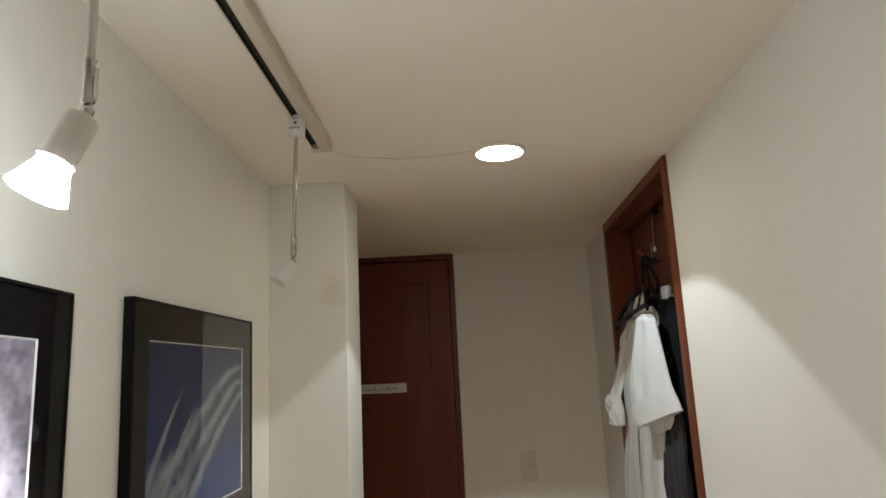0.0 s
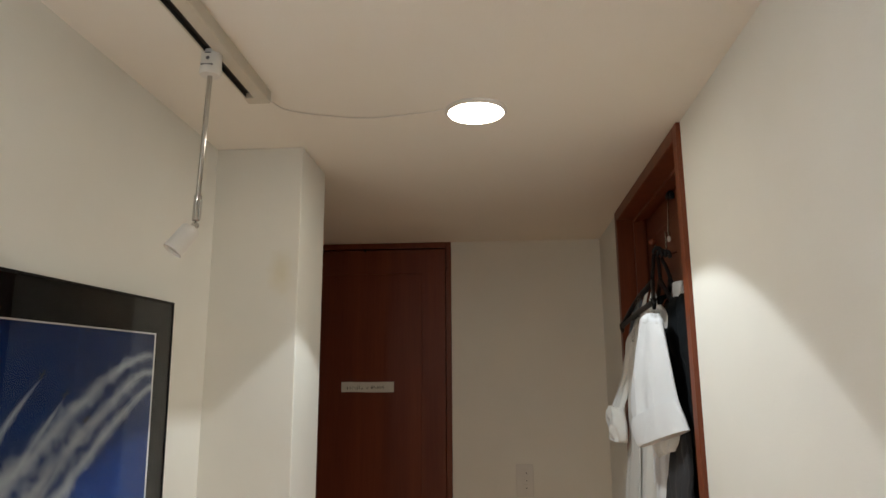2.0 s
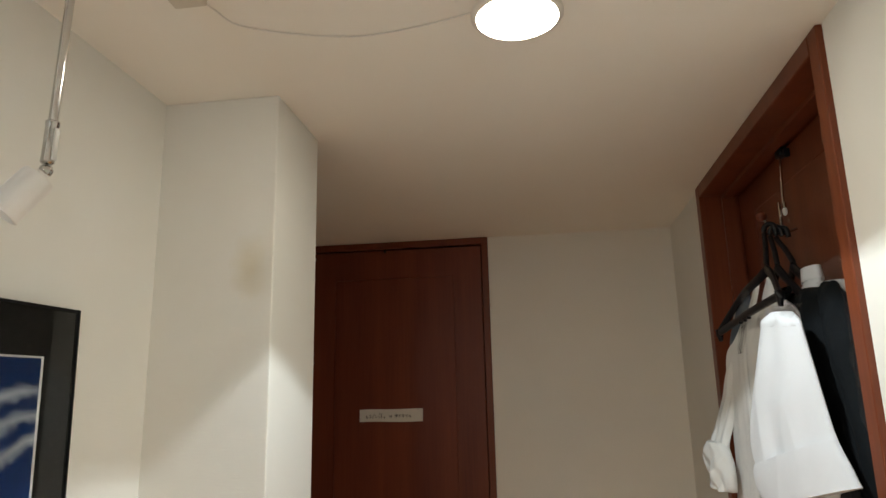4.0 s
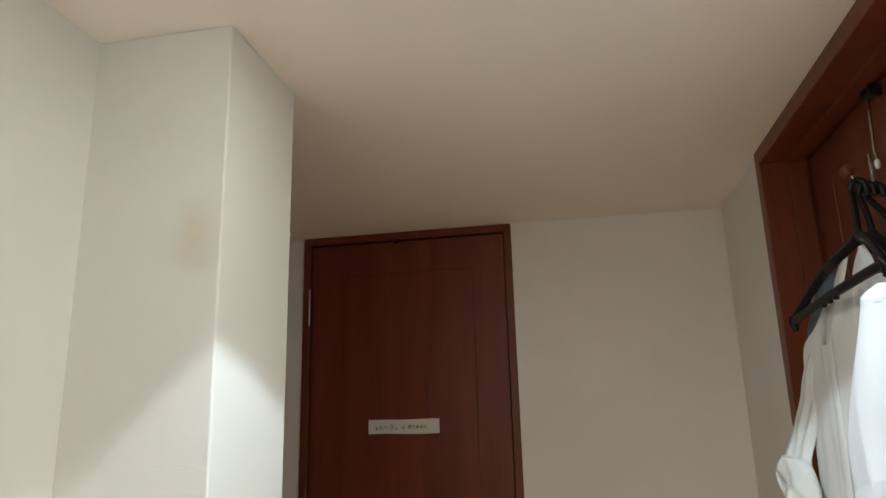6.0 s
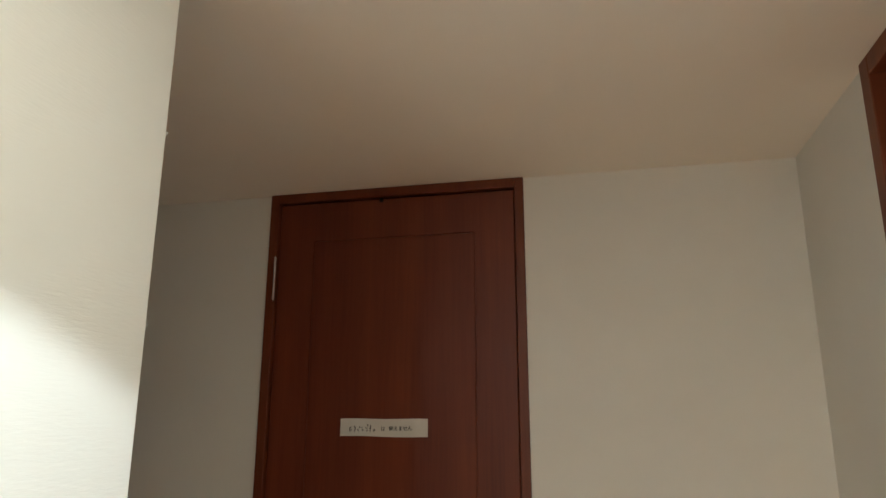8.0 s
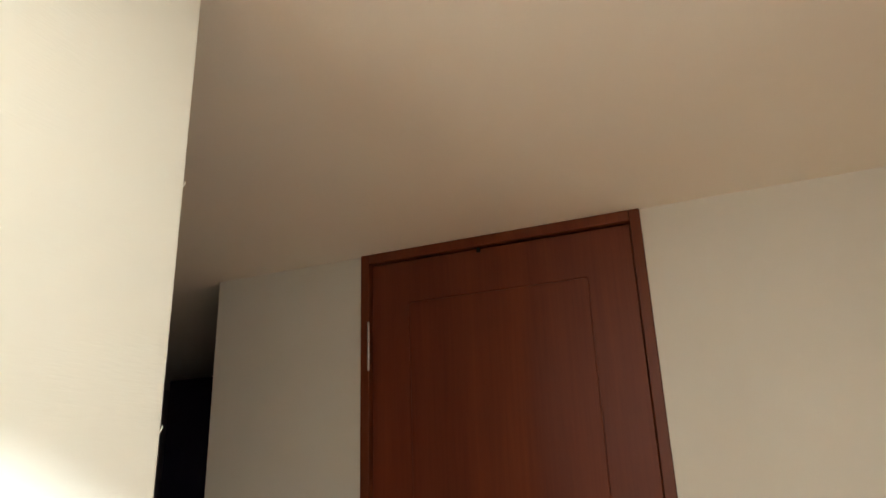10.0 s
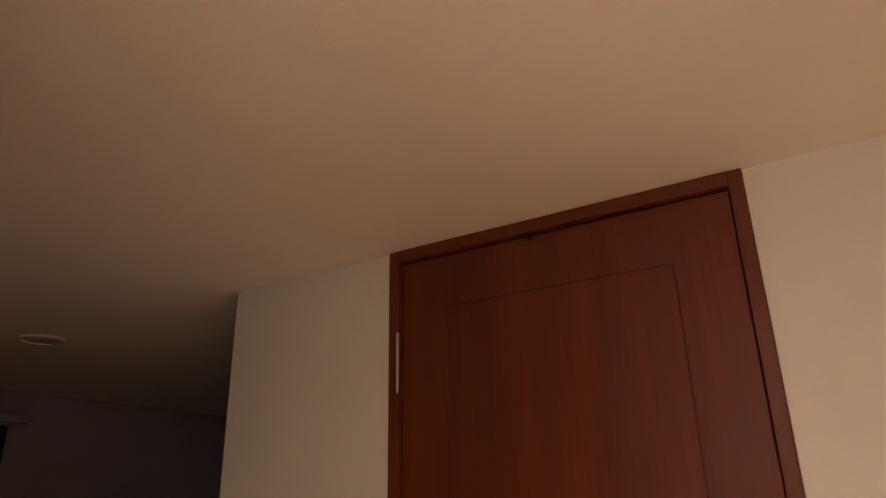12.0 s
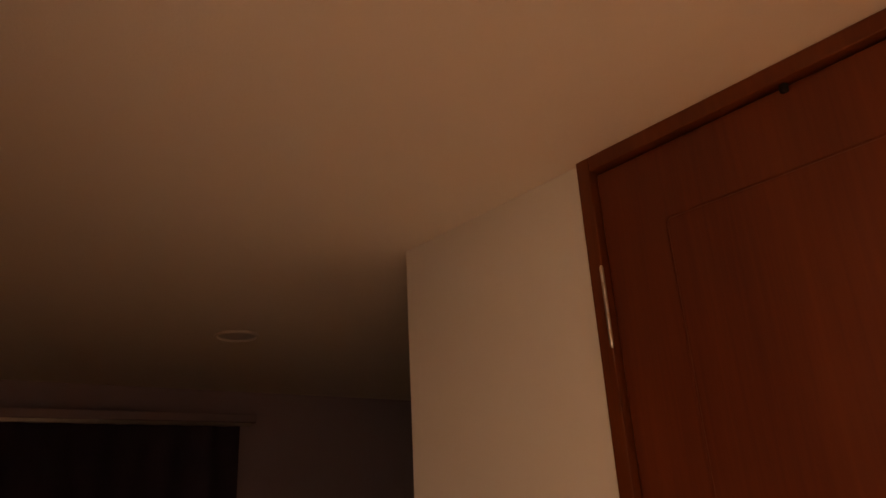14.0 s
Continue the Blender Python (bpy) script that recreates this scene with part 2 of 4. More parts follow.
# ---- doors ----
def door_leaf(name, width, height, thick, m, parent, inset=(0.094, 0.098), groove=0.0036, radius=0.007, veneer=DOORWOOD):
    """A leaf with a routed groove: front in its own xz plane at y = 0, body behind it."""
    bm = bmesh.new()
    g, d = groove, 0.0016
    loops = [(rounded(0.0015, 0.0015, width - 0.0015, height - 0.0015, 0.0005), 0.0),
             (rounded(inset[0], inset[1] + 0.05, width - inset[0], height - inset[1], radius), 0.0),
             (rounded(inset[0] + 0.001, inset[1] + 0.051, width - inset[0] - 0.0012, height - inset[1] - 0.0012, radius), d),
             (rounded(inset[0] + g - 0.0012, inset[1] + 0.05 + g - 0.0012, width - inset[0] - g + 0.0012, height - inset[1] - g + 0.0012, radius), d),
             (rounded(inset[0] + g, inset[1] + 0.05 + g, width - inset[0] - g, height - inset[1] - g, radius), 0.0)]
    loops = [(rounded(0, 0, width, height, 0.0005), thick), (rounded(0, 0, width, height, 0.0005), 0.0015)] + loops
    add_rings(bm, [[(w, y, z) for w, z in pts] for pts, y in loops])
    ob = part(name, bm, veneer, parent)
    ob.matrix_basis = m
    return ob


# far door: in the end wall, flush with the ceiling
far_door = empty("door_1", (0.08, FAR, 0), "closed red-brown veneered toilet door in the end wall", "door", kind="structure")
inv = Matrix.Translation((-0.08, -FAR, 0))


def at_far(ob):
    ob.matrix_basis = inv @ ob.matrix_basis
    return ob


at_far(part("door_frame", add_box(add_box(add_box(bmesh.new(), (-0.243, FAR - 0.010, 0), (-0.2205, FAR + T, CEIL - 0.0005), 0.002),
       (0.3865, FAR - 0.010, 0), (0.408, FAR + T, CEIL - 0.0005), 0.002), (-0.2205, FAR - 0.010, CEIL - 0.0235), (0.3865, FAR + T, CEIL - 0.0005), 0.002), FRAMEWOOD, far_door, "red-brown wooden door frame"))
# no real stop: near-black slab that paints in the shade of the leaf's gap
at_far(part("door_stop", box((-0.2205, FAR + 0.045, 0.005), (0.3865, FAR + 0.06, CEIL - 0.0235)), BLACKGAP, far_door, "black slab painting in the shade of the gap behind the leaf"))
leaf = door_leaf("leaf", 0.6016, CEIL - 0.0235 - 0.004 - 0.008, 0.034, Matrix.Translation((-0.2175, FAR + 0.001, 0.008)), far_door)
at_far(leaf)


def hinge(x, y, z0, z1, parent):
    bm = bmesh.new()
    n = 5
    h = (z1 - z0) / n
    for i in range(n):
        lathe([(0.0022, z0 + i * h + 0.0003), (0.0028, z0 + i * h + 0.001), (0.0028, z0 + (i + 1) * h - 0.001), (0.0022, z0 + (i + 1) * h - 0.0003)], (x, y, 0), n=14, bm=bm)
    lathe([(0.0018, z0 - 0.002), (0.0018, z1 + 0.002)], (x, y, 0), n=12, bm=bm)
    return part("hinge", bm, STEEL, parent, "bright steel butt hinge", 40)


at_far(hinge(-0.2205, FAR - 0.0122, 1.876, 1.984, far_door))
at_far(part("latch", lathe([(0.0035, 0), (0.005, 0.002), (0.005, 0.009), (0.003, 0.011)], (0.053, FAR - 0.001, CEIL - 0.036), n=12), BLACKGAP, far_door, "small dark catch at the head"))

# side door: deep reveal, clothes hang on it
Y0, Y1, XF, XL = 2.061, 2.886, 0.998, 1.096
side_door = empty("door_2", (RIGHT, 2.4735, 0), "closed red-brown veneered door in a deep frame", "door", kind="structure")
inv2 = Matrix.Translation((-RIGHT, -2.4735, 0))


def at_side(ob):
    ob.matrix_basis = inv2 @ ob.matrix_basis
    return ob


JW = 0.034
bm = bmesh.new()
add_box(bm, (XF, Y0, 0), (RIGHT + T + 0.03, Y0 + JW, CEIL - 0.0005), 0.002)
add_box(bm, (XF, Y1 - JW, 0), (RIGHT + T + 0.03, Y1, CEIL - 0.0005), 0.002)
add_box(bm, (XF, Y0 + JW, CEIL - JW), (RIGHT + T + 0.03, Y1 - JW, CEIL - 0.0005), 0.002)
at_side(part("door_frame", bm, FRAMEWOOD, side_door, "red-brown wooden door frame"))
bm = bmesh.new()
add_box(bm, (1.052, Y0 + JW, 0), (1.088, Y0 + JW + 0.012, CEIL - JW), 0.0004)
add_box(bm, (1.052, Y1 - JW - 0.012, 0), (1.088, Y1 - JW, CEIL - JW), 0.0004)
add_box(bm, (1.052, Y0 + JW + 0.012, CEIL - JW - 0.010), (1.078, Y1 - JW - 0.012, CEIL - JW), 0.0004)
at_side(part("door_stop", bm, FRAMEWOOD, side_door, "raised wooden stop inside the frame"))
W2 = Y1 - Y0 - 2 * JW - 0.006
m2 = Matrix.Translation((XL, Y1 - JW - 0.003, 0.008)) @ Matrix.Rotation(radians(-90), 4, "Z")
at_side(door_leaf("leaf", W2, CEIL - JW - 0.012, 0.034, m2, side_door, inset=(0.11, 0.07), veneer=FRAMEWOOD))

# ---- ceiling light, track, spotlights ----
light = empty("ceiling_light", (*LAMP, CEIL), "round flat white ceiling light, lit, with a thin trim ring", "ceiling light")
part("trim_ring", lathe([(0.0665, 0), (0.0665, -0.004), (0.064, -0.007), (0.0595, -0.008), (0.0585, -0.005), (0.0585, 0)], n=56), WHITEPAINT, light, "thin white trim ring", 40)
part("diffuser", lathe([(0.0585, -0.0045), (0.057, -0.0085), (0.040, -0.0105), (0.0001, -0.0110)], n=56), DISC, light, "glowing opal diffuser", 50)

RX = 0.1335
rail = empty("light_track", (RX, 1.22, CEIL), "beige lighting track screwed to the ceiling", "light track")
bm = bmesh.new()
prof = [(-0.0245, 0), (-0.0245, -0.023), (-0.0237, -0.025), (-0.0205, -0.025), (-0.0205, -0.010), (-0.0055, -0.010), (-0.0055, -0.025), (0.0172, -0.025), (0.0187, -0.023), (0.0187, 0)]
add_rings(bm, [[(x, y, z) for x, z in prof] for y in (-0.72, 0.575)])
RAILPAINT = mat("beige_rail", (0.58, 0.53, 0.44), 0.4, vary=0.03)
part("rail", bm, RAILPAINT, rail)
part("slot", add_box(box((-0.0192, -0.715, -0.0165), (-0.0057, 0.570, -0.0115)), (-0.0203, -0.715, -0.0246), (-0.0194, 0.570, -0.0110)), DARKSLOT, rail, "dark slot between the conductors")
part("conductor", box((-0.0069, -0.715, -0.019), (-0.0057, 0.570, -0.0168)), STEEL, rail)
part("end_cap", box((-0.0262, 0.575, -0.0262), (0.0195, 0.602, -0.0002), 0.003, 3), RAILPAINT, rail)
part("end_cap", box((-0.0262, -0.75, -0.0262), (0.0195, -0.72, -0.0002), 0.003, 3), RAILPAINT, rail)


def spotlight(place, tilt, label, lit):
    """A plug, a stem, a joint and a tilting lamp holder hanging from the track."""
    s = empty("spotlight", place, label, "spotlight", "spotlights on the track")
    plug = part("adapter", lathe([(0.010, 0.006), (0.010, 0), (0.0165, -0.001), (0.0172, -0.004), (0.0172, -0.022), (0.0178, -0.023), (0.0178, -0.040), (0.0165, -0.043), (0.006, -0.044)], n=28), WHITEPLASTIC, s, "white plastic track plug", 35)
    part("badge", lathe([(0.0032, 0.0), (0.0032, 0.0006), (0.0001, 0.0007)], (0.001, -0.0170, -0.0185), Matrix.Rotation(radians(90), 3, "X"), n=16), GREYINK, plug, "small round printed badge")
    for k, (a, b) in enumerate(((-0.010, -0.0075), (-0.0065, -0.004), (-0.003, -0.0005), (0.0005, 0.003), (0.004, 0.0065), (0.0075, 0.010))):
        part("mark", box((a, -0.0182, -0.0305), (b, -0.0160 + 0.003 * abs(a + b) * 30, -0.0288)), GREYINK, plug, "unreadable printed mark")
    part("mark", box((-0.005, -0.0178, -0.0095), (0.005, -0.0165, -0.0080)), GREYINK, plug, "unreadable printed mark")
    part("stem", lathe([(0.0042, -0.043), (0.0042, -0.258)], n=16), CHROME, s, "slim chrome stem", 40)
    part("collar", lathe([(0.0050, -0.252), (0.0064, -0.253), (0.0064, -0.256), (0.0059, -0.257), (0.0059, -0.290), (0.0062, -0.291), (0.0062, -0.294), (0.004, -0.296)], n=18), CHROME, s, "chrome stem end", 40)
    part("lock_lever", box((0.0052, -0.0035, -0.292), (0.0074, 0.0035, -0.260), 0.001), STEEL, s)
    knuckle = Vector((0, 0, -0.302))
    part("knuckle", lathe([(0.0001, -0.006), (0.005, -0.004), (0.0065, 0), (0.005, 0.004), (0.0001, 0.006)], knuckle, n=14), CHROME, s, "", 60)
    turn = Matrix(tilt.to_3x3())
    part("holder", lathe([(0.004, 0.0), (0.006, -0.006), (0.0142, -0.008), (0.0156, -0.011), (0.0161, -0.053), (0.0167, -0.055), (0.0155, -0.056), (0.0142, -0.051), (0.0142, -0.034), (0.001, -0.034)], knuckle, turn, n=32), WHITEPAINT, s, "white enamelled lamp holder", 35)
    if lit:
        part("bulb", lathe([(0.011, -0.042), (0.0136, -0.050), (0.0150, -0.057), (0.0160, -0.062), (0.0215, -0.076), (0.0262, -0.0860), (0.0264, -0.0878), (0.024, -0.089), (0.0001, -0.090)], knuckle, turn, n=32), BULB, s, "glowing reflector bulb", 40)
    else:
        part("bulb", lathe([(0.0138, -0.040), (0.0138, -0.0515), (0.0001, -0.0522)], knuckle, turn, n=24), WHITEPLASTIC, s, "unlit frosted bulb face", 40)
    return s


SPOT1, SPOT2 = (0.1145, 0.868, CEIL - 0.019), (0.119, 1.620, CEIL - 0.019)
TILT1 = Matrix.Rotation(radians(-12), 4, "X") @ Matrix.Rotation(radians(20.5), 4, "Y")
TILT2 = Matrix.Rotation(radians(-22), 4, "X") @ Matrix.Rotation(radians(26), 4, "Y")
spotlight(SPOT1, TILT1, "white spotlight on a chrome stem, its bulb lit", True)
off = spotlight(SPOT2, TILT2, "white spotlight on a chrome stem, switched off", False)
off.matrix_world = off.matrix_world @ Matrix.Rotation(radians(1.8), 4, "Y")
way = TILT1.to_3x3() @ Vector((0, 0, -1))
tip = Vector(SPOT1) + Vector((0, 0, -0.302)) + way * 0.094
lamp("spotlight_beam", "SPOT", look(tip, tip + way), SPOT_W, (0.90, 1.0, 1.02), size=120, blend=0.6, soft=0.022)

bm = bmesh.new()
pts = smooth_line([(0.135, 1.826, CEIL - 0.010), (0.139, 1.865, CEIL - 0.0025), (0.155, 1.909, CEIL - 0.002), (0.219, 1.943, CEIL - 0.0025), (0.317, 1.970, CEIL - 0.002), (0.421, 1.957, CEIL - 0.0022), (0.492, 1.936, CEIL - 0.003)], 6)
add_tube(bm, pts, 0.0013, 8)
tagged(part("light_cable", bm, WHITEPAINT, None, "", 60), "thin white flex tacked along the ceiling", "cable")

# ---- pictures ----
def photo(name, y0, z0, w, h, colour):
    """A print: colour(u, v) over its width and height, as a fine grid of point colours. Returns a mesh facing +x."""
    nu, nv = 260, int(260 * h / w)
    u, v = np.meshgrid(np.linspace(0, 1, nu), np.linspace(0, 1, nv))
    co = np.stack([np.zeros_like(u), y0 + u * w, z0 + v * h], -1).reshape(-1, 3)
    i = (np.arange(nv - 1)[:, None] * nu + np.arange(nu - 1)).reshape(-1)
    me = bpy.data.meshes.new(name)
    me.from_pydata(co.tolist(), [], np.stack([i, i + 1, i + nu + 1, i + nu], -1).tolist())
    rgb = np.clip(colour(u, v), 0, 1).reshape(-1, 3)
    at = me.color_attributes.new("print", "FLOAT_COLOR", "POINT")
    at.data.foreach_set("color", np.concatenate([rgb, np.ones((len(rgb), 1))], 1).astype(np.float32).reshape(-1))
    m = bpy.data.materials.new(name)
    m.use_nodes = True
    a = m.node_tree.nodes.new("ShaderNodeVertexColor")
    a.layer_name = "print"
    b = m.node_tree.nodes["Principled BSDF"]
    b.inputs["Roughness"].default_value, b.inputs["Specular IOR Level"].default_value = 0.5, 0.1
    m.node_tree.links.new(a.outputs["Color"], b.inputs["Base Color"])
    me.materials.append(m)
    return me


def value_noise(u, v, sx, sy, seed):
    rng = np.random.RandomState(seed)
    g = rng.rand(64, 64)
    x, y = u * sx + 3, v * sy + 3
    i, j = np.floor(x).astype(int), np.floor(y).astype(int)
    fx, fy = x - i, y - j
    fx, fy = fx * fx * (3 - 2 * fx), fy * fy * (3 - 2 * fy)
    q = lambda a, b: g[a % 64, b % 64]
    return (q(i, j) * (1 - fx) + q(i + 1, j) * fx) * (1 - fy) + (q(i, j + 1) * (1 - fx) + q(i + 1, j + 1) * fx) * fy


def fractal(u, v, s, seed):
    return sum(value_noise(u, v, s * 2 ** k, s * 2 ** k, seed + k) / 2 ** k for k in range(5)) / 1.94


def trail(u, v, pts, w0, w1, seed, ragged):
    """Cover of a smoke trail along a line, wider towards its end."""
    line = [np.array(p[:2]) for p in smooth_line([(*p, 0) for p in pts], 8)]
    best, where = np.full(u.shape, 9.0), np.zeros(u.shape)
    n = len(line) - 1
    for k in range(n):
        a, b = line[k], line[k + 1]
        d = b - a
        t = np.clip(((u - a[0]) * d[0] + (v - a[1]) * d[1]) / (d @ d), 0, 1)
        dist = np.hypot(u - a[0] - t * d[0], (v - a[1] - t * d[1]) * 0.72)
        near = dist < best
        best, where = np.where(near, dist, best), np.where(near, (k + t) / n, where)
    width = w0 + (w1 - w0) * where
    width = width * (1 + ragged * (1.3 * (fractal(u, v, 22, seed) - 0.5) + 0.75 * (value_noise(u + 0.25 * v, v, 58, 22, seed + 3) - 0.5)))
    return np.clip((width - best) / (0.8 * width + 0.006), 0, 1) * np.clip(0.30 + 1.0 * fractal(u, v, 12, seed + 9), 0, 1)


def sky_photo(u, v):
    base = np.stack([0.0015 + 0.003 * (1 - v), 0.018 + 0.022 * (1 - v), 0.085 + 0.10 * (1 - v)], -1)
    base = base * (0.94 + 0.12 * fractal(u, v, 4, 40))[..., None]
    smoke = np.zeros(u.shape)
    for pts, w0, w1, s, rg in (
            ([(1.02, 0.86), (0.90, 0.85), (0.74, 0.77), (0.57, 0.64), (0.40, 0.48), (0.25, 0.33), (0.12, 0.24), (0.06, 0.14)], 0.022, 0.085, 1, 0.9),
            ([(1.02, 0.755), (0.92, 0.75), (0.80, 0.67), (0.62, 0.51), (0.45, 0.35), (0.28, 0.18), (0.15, 0.08)], 0.022, 0.080, 2, 0.9),
            ([(1.02, 0.67), (0.95, 0.655), (0.83, 0.56), (0.66, 0.40), (0.50, 0.23), (0.36, 0.07), (0.28, -0.02)], 0.022, 0.060, 3, 0.8),
            ([(0.307, 0.735), (0.20, 0.58), (0.09, 0.38), (0.03, 0.25), (0.04, 0.16), (0.08, 0.08)], 0.004, 0.075, 4, 0.3),
            ([(0.431, 0.635), (0.33, 0.48), (0.22, 0.30), (0.13, 0.16), (0.10, 0.06)], 0.004, 0.070, 5, 0.3),
            ([(0.555, 0.50), (0.45, 0.33), (0.33, 0.14), (0.25, -0.03)], 0.004, 0.042, 6, 0.3)):
        smoke = np.maximum(smoke, trail(u, v, pts, w0, w1, s * 11, rg))
    white = np.stack([0.50 + 0 * u, 0.54 + 0 * u, 0.58 + 0 * u], -1) * (0.7 + 0.5 * fractal(u, v, 14, 77))[..., None]
    out = base * (1 - smoke[..., None]) + white * smoke[..., None]
    for cu, cv in ((0.312, 0.752), (0.436, 0.654), (0.564, 0.519)):
        du, dv = u - cu, (v - cv) * 0.72
        body = (np.abs(du * 0.55 + dv * 0.83) < 0.020) & (np.abs(du * 0.83 - dv * 0.55) < 0.0045)
        wing = (np.abs(du) < 0.020) & (np.abs(dv - 0.12 * du) < 0.0035)
        out = np.where((body | wing)[..., None], 0.03, out)
    return out


def mist_photo(u, v):
    f, g = fractal(u, v, 5, 5), fractal(u, v, 16, 21)
    k = np.clip(0.35 + 0.9 * (f - 0.5) + 0.8 * (g - 0.5) + 0.7 * (fractal(u, v, 45, 63) - 0.5) + 0.3 * (v - 0.4), 0, 1)[..., None]
    return np.array([0.13, 0.10, 0.14]) * (1 - k) + np.array([0.60, 0.53, 0.62]) * k


GLASS = bpy.data.materials.new("picture_glass")
GLASS.use_nodes = True
gb = GLASS.node_tree.nodes["Principled BSDF"]
gb.inputs["Transmission Weight"].default_value, gb.inputs["Roughness"].default_value, gb.inputs["IOR"].default_value = 1.0, 0.0, 1.26
FRAMEBLACK = mat("picture_frame_black", (0.004, 0.004, 0.005), 0.45, vary=0.1, spec=0.12)
MATBLACK = mat("mount_black", (0.007, 0.007, 0.007), 0.95, vary=0.08, scale=(60, 60, 60), spec=0.05)
MATCORE = mat("mount_core", (0.85, 0.84, 0.80), 0.8, vary=0)


def picture(y0, y1, z0, z1, opening, colour, label):
    """Black box frame, black mount with a white bevel, print and glass; hangs on the corridor wall."""
    p = empty("framed_picture", (LEFT, (y0 + y1) / 2, z0), label, "picture", "framed photographs")
    cy, F = (y0 + y1) / 2, 0.0185
    w, h = (y1 - y0) / 2, z1 - z0
    a0, a1, b0, b1 = opening[0] - cy, opening[1] - cy, opening[2] - z0, opening[3] - z0
    bm = bmesh.new()
    mw = 0.0045
    for lo, hi in (((0.0005, -w, 0), (F, -w + mw, h)), ((0.0005, w - mw, 0), (F, w, h)), ((0.0005, -w + mw, 0), (F, w - mw, mw)), ((0.0005, -w + mw, h - mw), (F, w - mw, h))):
        add_box(bm, lo, hi, 0.0008, 1)
    part("frame", bm, FRAMEBLACK, p, "slim black frame")
    bm = bmesh.new()
    X = F - 0.0055
    tri_strip_frame(bm, rounded(-w + mw, mw, w - mw, h - mw, 0.0004, 2), rounded(a0, b0, a1, b1, 0.0004, 2), lambda y, z: (X, y, z))
    part("mount", bm, MATBLACK, p, "black card mount")
    bm = bmesh.new()
    e = 0.0025
    o, i = rounded(a0, b0, a1, b1, 0.0004, 2), rounded(a0 + e, b0 + e, a1 - e, b1 - e, 0.0004, 2)
    va, vb = [bm.verts.new((X, *q)) for q in o], [bm.verts.new((X - 0.0015, *q)) for q in i]
    for k in range(len(va)):
        j = (k + 1) % len(va)
        bm.faces.new((va[k], va[j], vb[j], vb[k]))
    part("bevel", bm, MATCORE, p, "white bevelled edge of the mount")
    ob = new("print", photo("print", a0, b0, a1 - a0, b1 - b0, colour))
    ob.parent, ob.location = p, (X - 0.0018, 0, 0)
    g = part("glass", box((F - 0.0035, -w + mw, mw), (F - 0.0015, w - mw, h - mw)), GLASS, p, "clear picture glass")
    g.visible_shadow = False
    part("backing", box((0.0008, -w + mw, mw), (0.004, w - mw, h - mw)), FRAMEBLACK, p)
    return p


pic = picture(1.346, 1.937, 1.297, 1.738, (1.408, 1.878, 1.360, 1.672), sky_photo, "black-framed photograph of display jets trailing white smoke")
pic.matrix_world = pic.matrix_world @ Matrix.Translation((0, 0, 0.441)) @ Matrix.Rotation(radians(1.2), 4, "X") @ Matrix.Translation((0, 0, -0.441))
picture(0.620, 1.182, 1.272, 1.714, (0.662, 1.118, 1.336, 1.650), mist_photo, "black-framed photograph of pale violet mist")

# ---- note, switch ----
note = empty("paper_note", (0.0715, FAR, 1.569), "white handwritten paper strip taped to the toilet door", "note")
bm = bmesh.new()
n = 24
rows_ = []
for k in range(n + 1):
    s = k / n
    x = -0.1055 + 0.211 * s
    lift = -0.0012 - 0.0012 * math.sin(s * 5) ** 2
    zt = 0.020 + 0.0006 * math.sin(s * 9)
    zb = -0.0195 - 0.0012 * s + 0.0008 * math.sin(s * 7)
    rows_.append([(x, lift, zb), (x, lift, zt), (x, lift + 0.0003, zt), (x, lift + 0.0003, zb)])
add_rings(bm, rows_)
part("paper", bm, mat("note_paper", (0.70, 0.69, 0.64), 0.8, vary=0.03, scale=(40, 40, 40)), note)
INK = mat("pen_ink", (0.02, 0.02, 0.03), 0.6, vary=0)


def writing(text, x, z, size, shear=0.0):
    c = bpy.data.curves.new("writing", "FONT")
    c.body, c.size, c.shear, c.extrude, c.offset = text, size, shear, 0.0001, 0.00014
    ob = new("writing", c)
    dg = bpy.context.evaluated_depsgraph_get()
    me = bpy.data.meshes.new_from_object(ob.evaluated_get(dg))
    bpy.data.objects.remove(ob)
    if not me.polygons:
        return None
    me.materials.clear()
    me.materials.append(INK)
    t = new("writing", me)
    t.parent = note
    t.matrix_basis = Matrix.Translation((x, -0.0031, z)) @ Matrix.Rotation(radians(90), 4, "X")
    t["label"] = "handwritten pen characters"
    return t


# a trade name, drawn as plain pen strokes
random.seed(4)
x = -0.083
for k in range(7):
    bm = bmesh.new()
    for q in range(4):
        a, b = random.uniform(0, 0.007), random.uniform(-0.006, 0.003)
        add_tube(bm, [(x + a, -0.0029, b), (x + a * 0.4 + random.uniform(0, 0.004), -0.0029, b + random.uniform(-0.006, 0.006))], 0.0010, 5)
    part("pen_stroke", bm, INK, note, "unread pen strokes")
    x += 0.0098
writing("は", -0.006, -0.0065, 0.011)
writing("使えません", 0.013, -0.0055, 0.0112)

switch = empty("light_switch", (0.683, FAR, 1.219), "white light switch plate with tall rockers on the wall", "switch")
part("plate", box((-0.033, -0.006, -0.060), (0.033, -0.0002, 0.060), 0.003, 3), WHITEPLASTIC, switch, "white cover plate", 40)
for k, (a, b) in enumerate(((-0.040, -0.014), (-0.012, 0.012), (0.014, 0.040))):
    part("rocker", box((-0.011, -0.010, a), (0.011, -0.005, b), 0.0012, 2), WHITEPLASTIC, switch, "", 40)
    part("indicator", box((0.004, -0.0106, (a + b) / 2 - 0.002), (0.008, -0.0098, (a + b) / 2 + 0.002)), GREYINK, switch, "tiny dark indicator")

